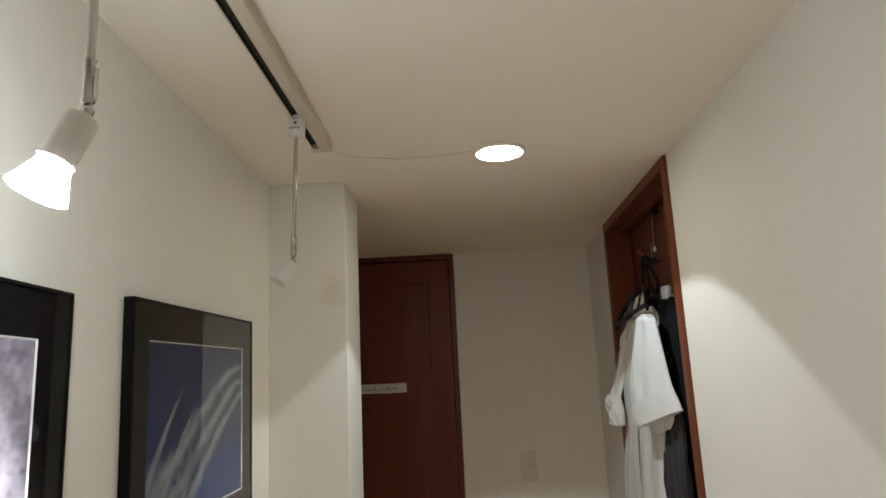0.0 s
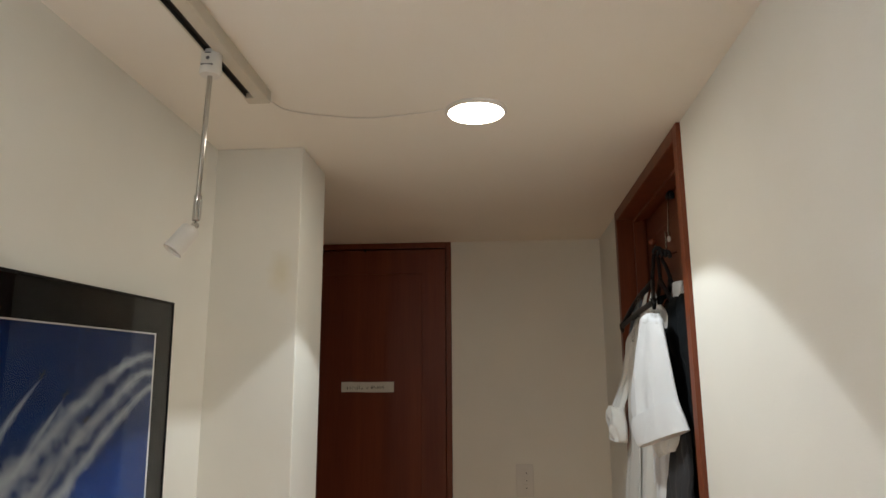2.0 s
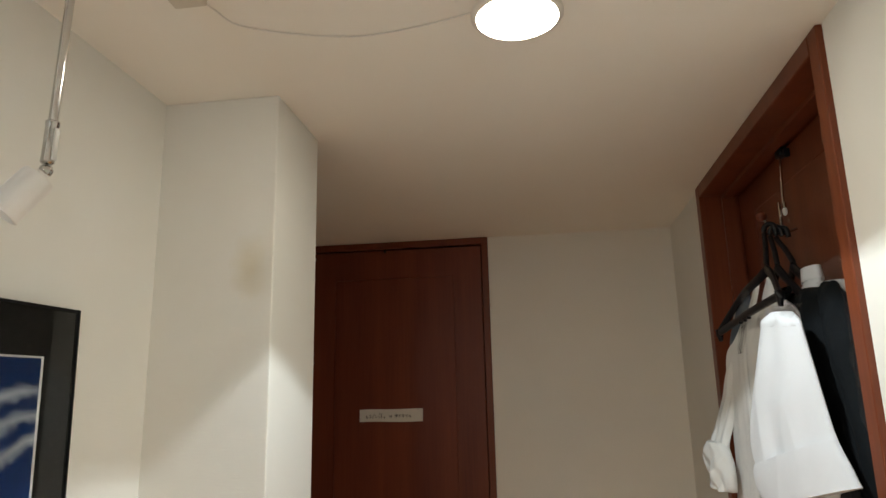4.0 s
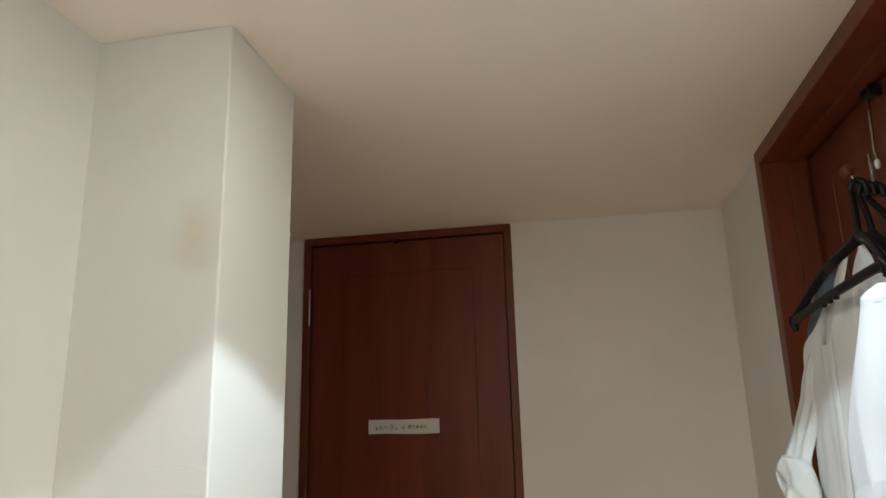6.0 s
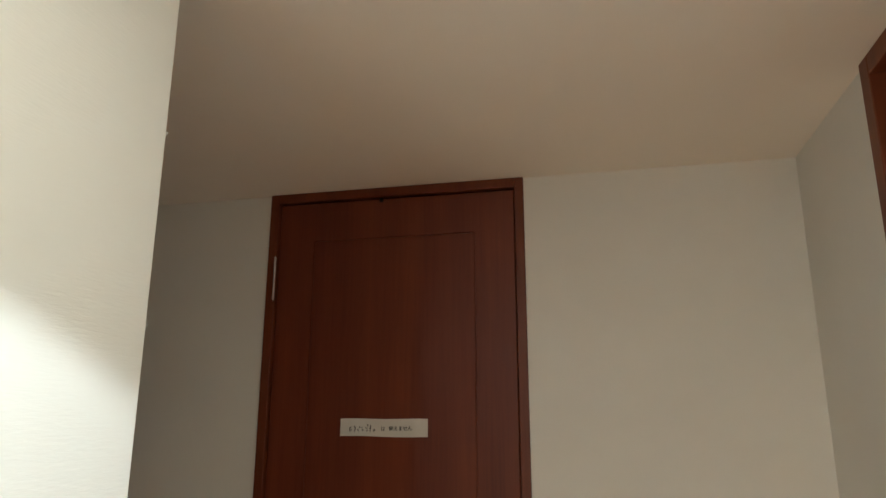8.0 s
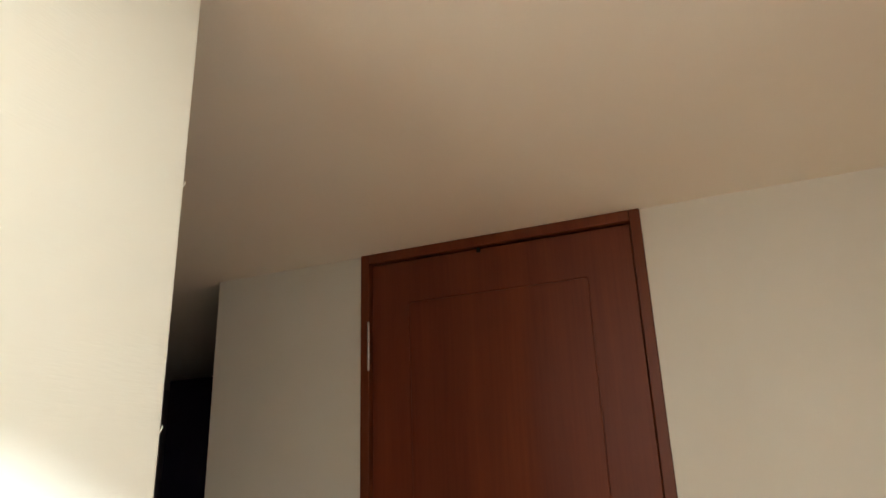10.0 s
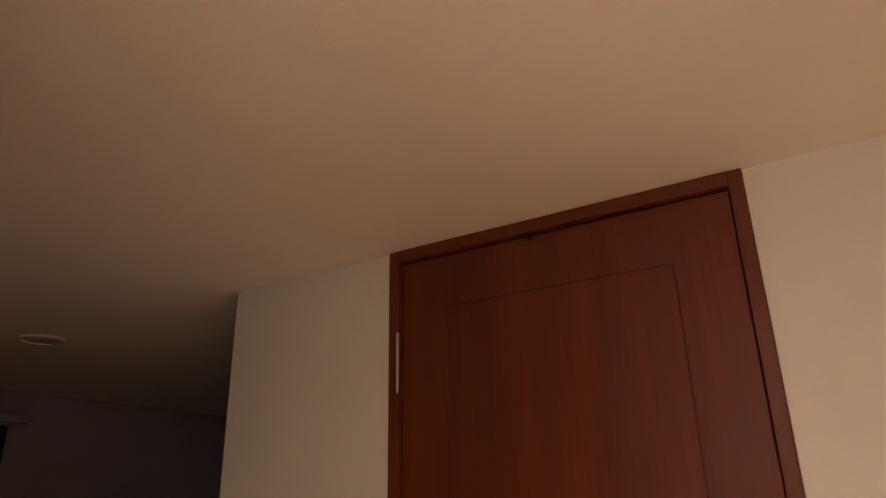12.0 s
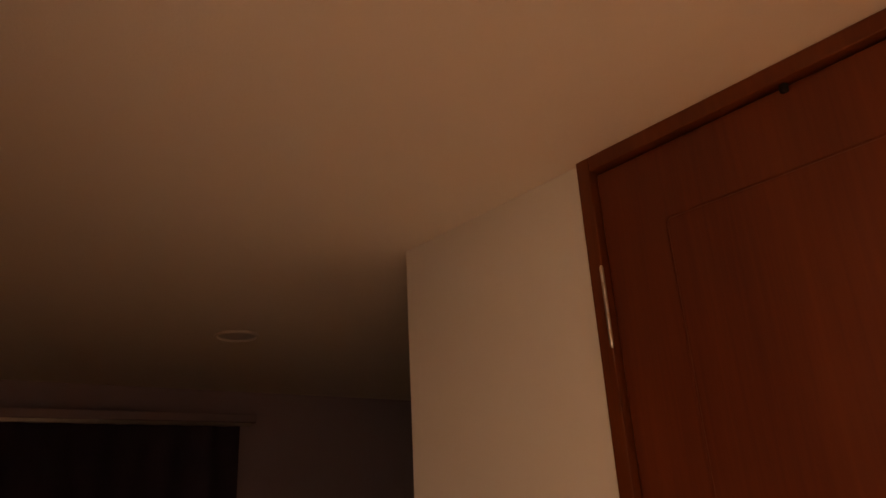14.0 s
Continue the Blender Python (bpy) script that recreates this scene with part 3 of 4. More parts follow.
# ---- dark room ----
room_light = empty("room_downlight", (-1.465, 3.30, CEIL), "unlit recessed downlight in the dark room's ceiling", "downlight")
part("trim_ring", lathe([(0.060, 0), (0.060, -0.006), (0.054, -0.008), (0.050, -0.004), (0.048, 0)], n=36), WHITEPAINT, room_light, "", 40)
part("diffuser", lathe([(0.050, -0.0035), (0.030, -0.0045), (0.0001, -0.005)], n=36), mat("opal_unlit", (0.55, 0.53, 0.5), 0.4, vary=0), room_light, "", 40)

# a tall dark wardrobe far back in the dark room
NAVYWOOD = mat("navy_lacquer", (0.030, 0.025, 0.065), 0.5, vary=0.1)
wd = empty("wardrobe", (-1.25, 4.28, 0), "tall navy lacquered wardrobe standing in the dark room", "wardrobe")
part("body", box((-0.55, 0.02, 0.0), (0.55, 0.58, 2.09), 0.004), NAVYWOOD, wd, "navy lacquered case")
for k in (0, 1):
    d = part("door", box((-0.548 + 0.55 * k, 0.0, 0.06), (-0.004 + 0.55 * k, 0.0195, 2.085), 0.003), NAVYWOOD, wd, "navy lacquered door")
    part("handle", box((-0.04 + 0.07 * k, -0.02, 0.98), (-0.03 + 0.07 * k, 0.0, 1.12), 0.002), STEEL, d, "steel bar handle")

# ---- clothes on the side door ----
def cloth(name, colour, vary=0.05, rough=0.85, weave=900, crease=0.8, sheen=0.15):
    """Woven cotton or wool: fine weave, soft creases, a little sheen."""
    m = mat(name, colour, rough, vary=vary, scale=(14, 14, 9), spec=0.25)
    nt = m.node_tree
    b = nt.nodes["Principled BSDF"]
    b.inputs["Sheen Weight"].default_value = sheen
    tc = nt.nodes.new("ShaderNodeTexCoord")
    last = None
    for sc, strength, dist, det in (((weave, weave, weave), 0.25, 0.0004, 1), ((26, 26, 11), crease, 0.006, 3)):
        mp = nt.nodes.new("ShaderNodeMapping")
        mp.inputs["Scale"].default_value = sc
        n = nt.nodes.new("ShaderNodeTexNoise")
        n.inputs["Scale"].default_value, n.inputs["Detail"].default_value = 1, det
        bp = nt.nodes.new("ShaderNodeBump")
        bp.inputs["Strength"].default_value, bp.inputs["Distance"].default_value = strength, dist
        nt.links.new(tc.outputs["Object"], mp.inputs[0])
        nt.links.new(mp.outputs[0], n.inputs["Vector"])
        nt.links.new(n.outputs["Fac"], bp.inputs["Height"])
        if last:
            nt.links.new(last.outputs[0], bp.inputs["Normal"])
        last = bp
    nt.links.new(last.outputs[0], b.inputs["Normal"])
    return m


WHITECLOTH = cloth("white_cotton", (0.73, 0.75, 0.78), 0.03, crease=0.35)
OFFWHITE = cloth("off_white_cotton", (0.66, 0.655, 0.63), 0.05, crease=0.4)
CHARCOAL = cloth("charcoal_wool", (0.009, 0.011, 0.013), 0.15, 0.95, sheen=0.0)
CHARCOAL.node_tree.nodes["Principled BSDF"].inputs["Specular IOR Level"].default_value = 0.1
GREYCLOTH = cloth("grey_wool", (0.040, 0.039, 0.042), 0.12, 0.9, sheen=0.03)
BLUECLOTH = cloth("slate_blue_lining", (0.10, 0.13, 0.17), 0.1, 0.8)
FILM = bpy.data.materials.new("plastic_film")
FILM.use_nodes = True
fnt = FILM.node_tree
fnt.nodes.remove(fnt.nodes["Principled BSDF"])
clear, shine, blend = [fnt.nodes.new(k) for k in ("ShaderNodeBsdfTransparent", "ShaderNodeBsdfGlossy", "ShaderNodeMixShader")]
clear.inputs[0].default_value = (0.98, 0.98, 0.98, 1)
shine.inputs["Roughness"].default_value = 0.13
blend.inputs[0].default_value = 0.09
fnt.links.new(clear.outputs[0], blend.inputs[1])
fnt.links.new(shine.outputs[0], blend.inputs[2])
fnt.links.new(blend.outputs[0], fnt.nodes["Material Output"].inputs["Surface"])
fn, fp = FILM.node_tree.nodes.new("ShaderNodeTexNoise"), FILM.node_tree.nodes.new("ShaderNodeBump")
fn.inputs["Scale"].default_value, fn.inputs["Detail"].default_value, fn.inputs["Distortion"].default_value = 110, 3, 1.5
fp.inputs["Strength"].default_value, fp.inputs["Distance"].default_value = 0.9, 0.01
FILM.node_tree.links.new(fn.outputs["Fac"], fp.inputs["Height"])
FILM.node_tree.links.new(fp.outputs[0], shine.inputs["Normal"])


def drape(rows, way, seed, folds=7, depth=0.008, n=96, steps=7, power=0.75, cap=True, crease=0.009, crumple=0.0):
    """Hanging cloth: rows of (x, y, z, half length along way, half thickness), deepening folds downwards."""
    u = Vector((*way, 0)).normalized()
    v = Vector((-u.y, u.x, 0))
    mid = smooth_line([r[:3] for r in rows], steps)
    size = smooth_line([(r[3], r[4], 0) for r in rows], steps)
    rng = random.Random(seed)
    waves = [(rng.choice((3, 5, folds, folds + 4)), rng.uniform(0, 6.28), rng.uniform(-2.5, 2.5), rng.uniform(0.5, 1)) for _ in range(5)]
    rings = []
    for i, (c, s) in enumerate(zip(mid, size)):
        down = min(1, i / (0.6 * len(mid)))
        ring = []
        for k in range(n):
            a = 2 * math.pi * k / n
            ca, sa = math.cos(a), math.sin(a)
            w = math.copysign(abs(ca) ** power, ca) * s[0]
            t = math.copysign(abs(sa) ** power, sa) * s[1]
            f = sum(g * math.sin(m * a + ph + dr * i / len(mid) * 3) for m, ph, dr, g in waves) / 3
            f = f * depth * (0.25 + 0.75 * down) * min(1, s[0] / 0.06)
            p = Vector(c) + u * (w + 0.3 * f * ca) + v * (t + f * math.copysign(1, sa) * min(1, abs(sa) * 2.5))
            f2 = noise.noise(p * 16 + Vector((seed, 0, 0))) * 0.004 + noise.noise(p * 40) * 0.0012
            q = Vector((p.x * 9 + p.z * 5, p.y * 11 - p.z * 4, p.z * 3 + seed))
            f2 -= crease * max(0.0, 1 - 3.2 * abs(noise.noise(q))) ** 2
            if crumple:
                f2 += crumple * (abs(noise.noise(p * 38)) - 0.3 + 0.6 * abs(noise.noise(p * 85)))
            ring.append(p + (v * math.copysign(1, sa) + u * ca * 0.5) * f2)
        rings.append(ring)
    return add_rings(bmesh.new(), rings, True, cap)


def sleeve_tube(pts, radii, seed, n=40, flat=0.7, wr=0.004):
    """A wrinkled sleeve along a line."""
    line = smooth_line(pts, 6)
    rad = [r[0] for r in smooth_line([(r, 0, 0) for r in radii], 6)]
    bm = bmesh.new()
    rings = []
    for i, p in enumerate(line):
        d = (line[min(i + 1, len(line) - 1)] - line[max(i - 1, 0)]).normalized()
        s = d.cross(Vector((1, 0.2, 0))).normalized()
        u = s.cross(d).normalized()
        ring = []
        for k in range(n):
            a = 2 * math.pi * k / n
            q = p + s * rad[i] * math.cos(a) + u * rad[i] * flat * math.sin(a)
            ring.append(q + (q - p).normalized() * (noise.noise(q * 30 + Vector((0, seed, 0))) * wr + wr * 0.5 * math.sin(i * 1.7 + 2 * a + seed)))
        rings.append(ring)
    return add_rings(bm, rings)


def panel(rows, seed, thick=0.006, bulge=0.006, fold=0.003, folds=3, lean=0.3, n=44, steps=7, crumple=0.0, wrinkle=0.002):
    """Flat hanging cloth between two side edges, given as rows of (edge point, edge point); gentle folds, crisp sides."""
    a, b = smooth_line([r[0] for r in rows], steps), smooth_line([r[1] for r in rows], steps)
    rng = random.Random(seed)
    ph, ph2 = rng.uniform(0, 6.28), rng.uniform(0, 6.28)
    off = Vector((seed * 1.7, seed * 0.9, 0))
    rings = []
    for i, (p0, p1) in enumerate(zip(a, b)):
        k = i / (len(a) - 1)
        d = p1 - p0
        out = Vector((d.y, -d.x, 0)).normalized()
        front, back = [], []
        for j in range(n):
            t = j / (n - 1)
            p = p0 + d * t
            edge = (4 * t * (1 - t)) ** 0.45
            q = Vector((p.x * 7, p.y * 16 + p.z * lean * 16, p.z * 2.6)) + off
            f = fold * (0.25 + 0.75 * k) * (math.sin(6.28 * folds * (t + lean * k) + ph) + 0.6 * math.sin(6.28 * folds * 1.73 * (t - 0.5 * lean * k) + ph2))
            f += wrinkle * (1 - 4 * abs(noise.noise(q)) + 0.8 * noise.noise(p * 24 + off))
            if crumple:
                f += crumple * (abs(noise.noise(p * 60 + off)) - 0.3 + 0.6 * abs(noise.noise(p * 130)))
            base = bulge * math.sin(math.pi * t) + f * edge
            front.append(p + out * (base + thick / 2 * edge))
            back.append(p + out * ((base if thick < 0.02 else 0.3 * base) - thick / 2 * edge - 0.0004))
        rings.append(front + back[::-1])
    return add_rings(bmesh.new(), rings)


def band(rings_pts, thick):
    """An open band of cloth with thickness, from closed rings of points."""
    outer = rings_pts
    inner = []
    for ring in outer:
        c = sum(ring, Vector()) / len(ring)
        inner.append([p + (c - p).normalized() * thick for p in ring])
    return add_rings(bmesh.new(), outer + inner[::-1] + [outer[0]], True, False)


def oval(c, du, dv, n=40, seed=0, rough=0.0):
    out = []
    for k in range(n):
        a = 2 * math.pi * k / n
        p = Vector(c) + Vector(du) * math.cos(a) + Vector(dv) * math.sin(a)
        out.append(p + (p - Vector(c)).normalized() * rough * noise.noise(p * 35 + Vector((seed, 0, 0))))
    return out


# over-door hook with a wooden knob
rack = empty("door_hook", (1.09, 2.50, 2.125), "chrome over-door hook with a wooden ball knob", "hook")
iv = Matrix.Translation((-1.09, -2.50, -2.125))


def under(ob, parent, inverse):
    ob.parent = parent
    ob.matrix_basis = inverse
    return ob


def piece(name, bm, material, parent, inverse, label="", smooth=45):
    return under(part(name, bm, material, None, label, smooth), parent, inverse)


piece("clip", add_box(add_box(bmesh.new(), (1.080, 2.490, 2.094), (1.0958, 2.522, 2.113), 0.003), (1.084, 2.476, 2.086), (1.0958, 2.487, 2.104), 0.002), BLACKPLASTIC, rack, iv, "black plastic clip on the door's top edge")
piece("rod", add_tube(bmesh.new(), [(1.086, 2.508, 2.108), (1.0855, 2.507, 2.095), (1.077, 2.500, 1.990)], 0.0026), CHROME, rack, iv, "slim chrome rod")
piece("ferrule", add_tube(bmesh.new(), [(1.0795, 2.5004, 1.994), (1.0785, 2.4995, 1.983)], 0.0035), CHROME, rack, iv)
piece("end_cap", lathe([(0.0001, -0.010), (0.0035, -0.008), (0.0048, -0.002), (0.0045, 0.004), (0.0030, 0.007), (0.0001, 0.008)], (1.0775, 2.4985, 1.975), n=16), WHITEPLASTIC, rack, iv, "white end cap")
piece("strip", add_box(bmesh.new(), (1.0690, 2.5040, 1.942), (1.0735, 2.5120, 1.996), 0.0008), CHROME, rack, iv, "bright metal strip")
piece("arm", add_tube(bmesh.new(), smooth_line([(1.0945, 2.494, 1.936), (1.075, 2.494, 1.930), (1.055, 2.496, 1.934), (1.044, 2.499, 1.945), (1.036, 2.501, 1.960)], 5), 0.0028), CHROME, rack, iv, "curved chrome arm")
ballm = Matrix.Rotation(radians(-35), 3, "Y")
piece("knob", lathe([(0.0001, -0.011), (0.006, -0.0095), (0.0100, -0.005), (0.0108, 0.001), (0.0095, 0.006), (0.005, 0.0098), (0.0001, 0.011)], (1.032, 2.503, 1.967), ballm, n=24), DOORWOOD, rack, iv, "turned wooden ball knob", 60)


def hanger(neck, tip_a, tip_b, label, drop=0.002, slip=(0, 0, 0)):
    """A moulded black plastic clothes hanger: hook, two arms, lower bar, notched tips."""
    neck, tip_a, tip_b = Vector(neck), Vector(tip_a), Vector(tip_b)
    h = empty("clothes_hanger", neck, label, "hanger", "hangers on the door hook")
    ivh = Matrix.Translation(-neck)
    top = Vector((1.058, 2.495, 1.9375)) + Vector(slip)
    side = Vector((0.011, -0.003, 0))
    piece("hook", add_tube(bmesh.new(), smooth_line([top + side + Vector((0, 0, -0.014)), top + side * 0.8 + Vector((0, 0, 0.002)), top + Vector((0, 0, 0.0065)), top - side * 0.8, top - side * 0.9 + Vector((0, 0, -0.016)), top * 0.5 + neck * 0.5 - side * 0.4, neck + Vector((0, 0, 0.012)), neck], 5), 0.0054, 10), BLACKPLASTIC, h, ivh, "black plastic hook")
    for tip in (tip_a, tip_b):
        d = tip - neck
        mid = neck + d * 0.5 + Vector((0, 0, 0.010 * d.length / 0.2))
        piece("arm", add_tube(bmesh.new(), smooth_line([neck, neck + d * 0.18 + Vector((0, 0, 0.004)), mid, tip], 6), [0.0065] * 6 + [0.0062] * 6 + [0.0055] * 7, 10, 1.5), BLACKPLASTIC, h, ivh, "black moulded arm")
        piece("tip", add_tube(bmesh.new(), [tip + Vector((0, 0, 0.006)), tip - Vector((0, 0, 0.006)), tip - d.normalized() * 0.004 - Vector((0, 0, 0.022))], [0.0062, 0.0068, 0.004], 10, 1.4), BLACKPLASTIC, h, ivh)
    low_a, low_b = tip_a - Vector((0, 0, drop)), tip_b - Vector((0, 0, drop))
    lift = Vector((0, 0, 0.003))
    piece("lower_bar", add_tube(bmesh.new(), smooth_line([low_a, low_a * 0.75 + low_b * 0.25 + lift * 0.7, (low_a + low_b) / 2 + lift, low_a * 0.25 + low_b * 0.75 + lift * 0.7, low_b], 6), 0.0052, 10, 1.5), BLACKPLASTIC, h, ivh, "black lower bar")
    for f in (0.40, 0.47, 0.54):
        q = low_a * (1 - f) + low_b * f + lift * 0.95
        piece("notch", add_box(bmesh.new(), q + Vector((-0.004, -0.004, -0.011)), q + Vector((0.004, 0.004, -0.003)), 0.001), BLACKPLASTIC, h, ivh)
    return h


hanger((1.016, 2.460, 1.848), (0.963, 2.658, 1.746), (0.980, 2.304, 1.777), "black plastic hanger, bare arm showing above a shirt", slip=(-0.016, 0.002, 0.005))
hanger((1.038, 2.466, 1.850), (1.046, 2.570, 1.775), (1.046, 2.300, 1.700), "black plastic hanger inside a charcoal jacket", slip=(-0.005, 0.001, -0.002))
hanger((1.057, 2.438, 1.846), (1.076, 2.560, 1.770), (1.070, 2.250, 1.690), "black plastic hanger inside a film-wrapped shirt", slip=(0.006, -0.001, -0.005))



def garment(name, label, category, place):
    g = empty(name, place, label, category, "clothes hanging on the door")
    return g, Matrix.Translation(-Vector(place))


# off-white shirt with a rolled cuff
g, ig = garment("long_sleeved_shirt", "off-white cotton shirt with rolled cuffs on a hanger", "shirt", (1.0, 2.52, 1.84))
piece("body", panel([((0.990, 2.560, 1.768), (1.012, 2.440, 1.786)), ((0.978, 2.598, 1.726), (1.010, 2.420, 1.750)), ((0.967, 2.640, 1.690), (1.010, 2.420, 1.700)), ((0.965, 2.648, 1.600), (1.008, 2.420, 1.600)), ((0.965, 2.648, 1.500), (1.004, 2.420, 1.500)),
      ((0.963, 2.656, 1.410), (0.998, 2.420, 1.410)), ((0.950, 2.690, 1.250), (0.985, 2.400, 1.250)), ((0.942, 2.715, 1.000), (0.980, 2.390, 1.000))], 3, 0.008, 0.004, 0.0035, 2.5, 0.15, 72), OFFWHITE, g, ig, "off-white cotton body", 75)
piece("placket", panel([((0.9790, 2.560, 1.745), (0.9850, 2.530, 1.750)), ((0.9720, 2.566, 1.690), (0.9780, 2.532, 1.690)), ((0.9690, 2.568, 1.500), (0.9750, 2.534, 1.500)), ((0.9560, 2.560, 1.250), (0.9620, 2.526, 1.250)), ((0.9500, 2.555, 1.000), (0.9560, 2.520, 1.000))], 4, 0.003, 0.001, 0.001, 1, 0.1, 16, wrinkle=0.001), OFFWHITE, g, ig, "buttoned front placket", 60)
piece("sleeve", panel([((0.985, 2.620, 1.700), (0.990, 2.580, 1.700)), ((0.970, 2.652, 1.655), (0.982, 2.600, 1.655)), ((0.960, 2.674, 1.603), (0.976, 2.615, 1.603)), ((0.943, 2.688, 1.548), (0.964, 2.630, 1.548)), ((0.928, 2.695, 1.505), (0.948, 2.625, 1.505)), ((0.928, 2.688, 1.460), (0.945, 2.625, 1.460))], 6, 0.018, 0.003, 0.003, 2, 0.5, 40, wrinkle=0.003), OFFWHITE, g, ig, "off-white sleeve", 75)
piece("cuff", panel([((0.9265, 2.672, 1.514), (0.940, 2.630, 1.508)), ((0.9180, 2.690, 1.492), (0.943, 2.610, 1.490)), ((0.9190, 2.688, 1.472), (0.945, 2.602, 1.470)), ((0.9230, 2.672, 1.452), (0.9455, 2.598, 1.448)), ((0.9250, 2.666, 1.428), (0.945, 2.600, 1.422)), ((0.9300, 2.655, 1.418), (0.943, 2.606, 1.412))], 27, 0.032, 0.004, 0.005, 1.6, 0.9, 44, 6, wrinkle=0.005), OFFWHITE, g, ig, "rolled-up cuff", 60)
axis, depth, way_out = Vector((0.004, 0.014, 0.006)), Vector((-0.006, 0.000, 0.015)), Vector((-0.010, 0.008, -0.010))
cuff = [oval(Vector((0.924, 2.682, 1.474)) + way_out * k, axis * r, depth * r, 40, 9, 0.004) for k, r in ((-0.8, 0.85), (0.0, 1.05), (0.9, 1.2), (1.1, 1.1))]
piece("cuff_opening", band(cuff, 0.003), OFFWHITE, g, ig, "turned-back mouth of the cuff", 55)
piece("collar", panel([((1.016, 2.466, 1.830), (1.017, 2.450, 1.832)), ((1.010, 2.482, 1.806), (1.014, 2.424, 1.808)), ((1.003, 2.494, 1.770), (1.011, 2.404, 1.778))], 7, 0.003, 0.004, 0.0012, 1, 0.1, 20, wrinkle=0.001), WHITECLOTH, g, ig, "folded collar wing", 60)
piece("collar", panel([((1.008, 2.530, 1.818), (1.011, 2.494, 1.832)), ((1.000, 2.545, 1.790), (1.003, 2.508, 1.790)), ((0.990, 2.548, 1.752), (0.992, 2.528, 1.742))], 8, 0.003, 0.003, 0.0015, 1, 0.1, 20, wrinkle=0.001), OFFWHITE, g, ig, "folded collar wing", 60)
piece("lining", panel([((0.994, 2.578, 1.814), (1.002, 2.540, 1.812)), ((0.986, 2.606, 1.776), (1.000, 2.545, 1.776)), ((0.979, 2.645, 1.724), (0.993, 2.565, 1.735)), ((0.980, 2.640, 1.690), (0.990, 2.580, 1.690))], 9, 0.004, 0.003, 0.001, 1, 0.2, 24, wrinkle=0.001), BLUECLOTH, g, ig, "slate blue inner yoke", 60)
piece("piping", add_tube(bmesh.new(), smooth_line([(1.000, 2.556, 1.818), (0.993, 2.580, 1.812), (0.988, 2.598, 1.790), (0.984, 2.612, 1.768)], 5), 0.0022), OFFWHITE, g, ig, "pale piped edge")
# bright white jacket with a wide turned-up short sleeve
g, ig = garment("short_sleeved_jacket", "bright white cotton work jacket with a wide turned-up sleeve", "jacket", (1.0, 2.40, 1.80))
piece("body", panel([((1.004, 2.455, 1.776), (1.014, 2.375, 1.776)), ((1.000, 2.455, 1.740), (1.016, 2.320, 1.735)), ((0.996, 2.455, 1.600), (1.014, 2.310, 1.600)), ((0.986, 2.450, 1.400), (1.004, 2.290, 1.400)), ((0.978, 2.460, 1.000), (0.996, 2.310, 1.000))], 14, 0.010, 0.004, 0.004, 2, 0.2, 48), WHITECLOTH, g, ig, "white cotton body", 75)
piece("sleeve", panel([((0.962, 2.284, 1.744), (0.974, 2.246, 1.740)), ((0.947, 2.303, 1.732), (0.975, 2.216, 1.722)), ((0.945, 2.308, 1.715), (0.976, 2.211, 1.706)), ((0.939, 2.325, 1.671), (0.9795, 2.202, 1.662)), ((0.928, 2.356, 1.594), (0.985, 2.187, 1.590)), ((0.923, 2.372, 1.530), (0.989, 2.176, 1.545)), ((0.926, 2.364, 1.480), (0.994, 2.162, 1.515)), ((0.932, 2.345, 1.445), (0.998, 2.150, 1.490))], 21, 0.022, 0.003, 0.0028, 1.4, -0.12, 64, 8, wrinkle=0.0022), WHITECLOTH, g, ig, "wide white sleeve", 75)
piece("cuff", panel([((0.9245, 2.368, 1.488), (0.9880, 2.1750, 1.541)), ((0.9225, 2.370, 1.474), (0.9900, 2.1690, 1.528)), ((0.9240, 2.367, 1.452), (0.9950, 2.1560, 1.506)), ((0.9285, 2.354, 1.432), (0.9985, 2.1460, 1.485)), ((0.9330, 2.342, 1.423), (1.0000, 2.1420, 1.477))], 23, 0.032, 0.002, 0.0014, 1.2, 0.1, 64, 5, wrinkle=0.0012), WHITECLOTH, g, ig, "deep turned-up cuff", 50)
piece("sleeve_lining", panel([((0.955, 2.330, 1.470), (1.000, 2.210, 1.490)), ((0.957, 2.322, 1.430), (0.996, 2.215, 1.450)), ((0.966, 2.295, 1.404), (0.990, 2.235, 1.425))], 25, 0.004, 0.004, 0.003, 2, 0.2, 30), OFFWHITE, g, ig, "inner sleeve hem hanging out of the cuff", 60)
# charcoal jacket
g, ig = garment("suit_jacket", "charcoal wool jacket hanging behind white shirts", "jacket", (1.035, 2.34, 1.83))
W = (0.06, -1.0)
piece("body", drape([(1.046, 2.375, 1.792, 0.034, 0.011), (1.042, 2.350, 1.780, 0.080, 0.016), (1.038, 2.338, 1.756, 0.108, 0.021), (1.035, 2.330, 1.710, 0.122, 0.026), (1.034, 2.325, 1.630, 0.132, 0.029), (1.034, 2.320, 1.45, 0.145, 0.031), (1.034, 2.315, 1.20, 0.160, 0.031), (1.034, 2.31, 0.98, 0.165, 0.030)], W, 31, 5, 0.006), CHARCOAL, g, ig, "charcoal wool body", 70)
piece("sleeve", sleeve_tube([(1.036, 2.262, 1.772), (1.034, 2.232, 1.752), (1.034, 2.208, 1.69), (1.040, 2.184, 1.58), (1.046, 2.164, 1.42), (1.046, 2.156, 1.24)], [0.018, 0.030, 0.035, 0.034, 0.033, 0.032], 7, flat=0.62, wr=0.005), CHARCOAL, g, ig, "charcoal wool sleeve", 70)
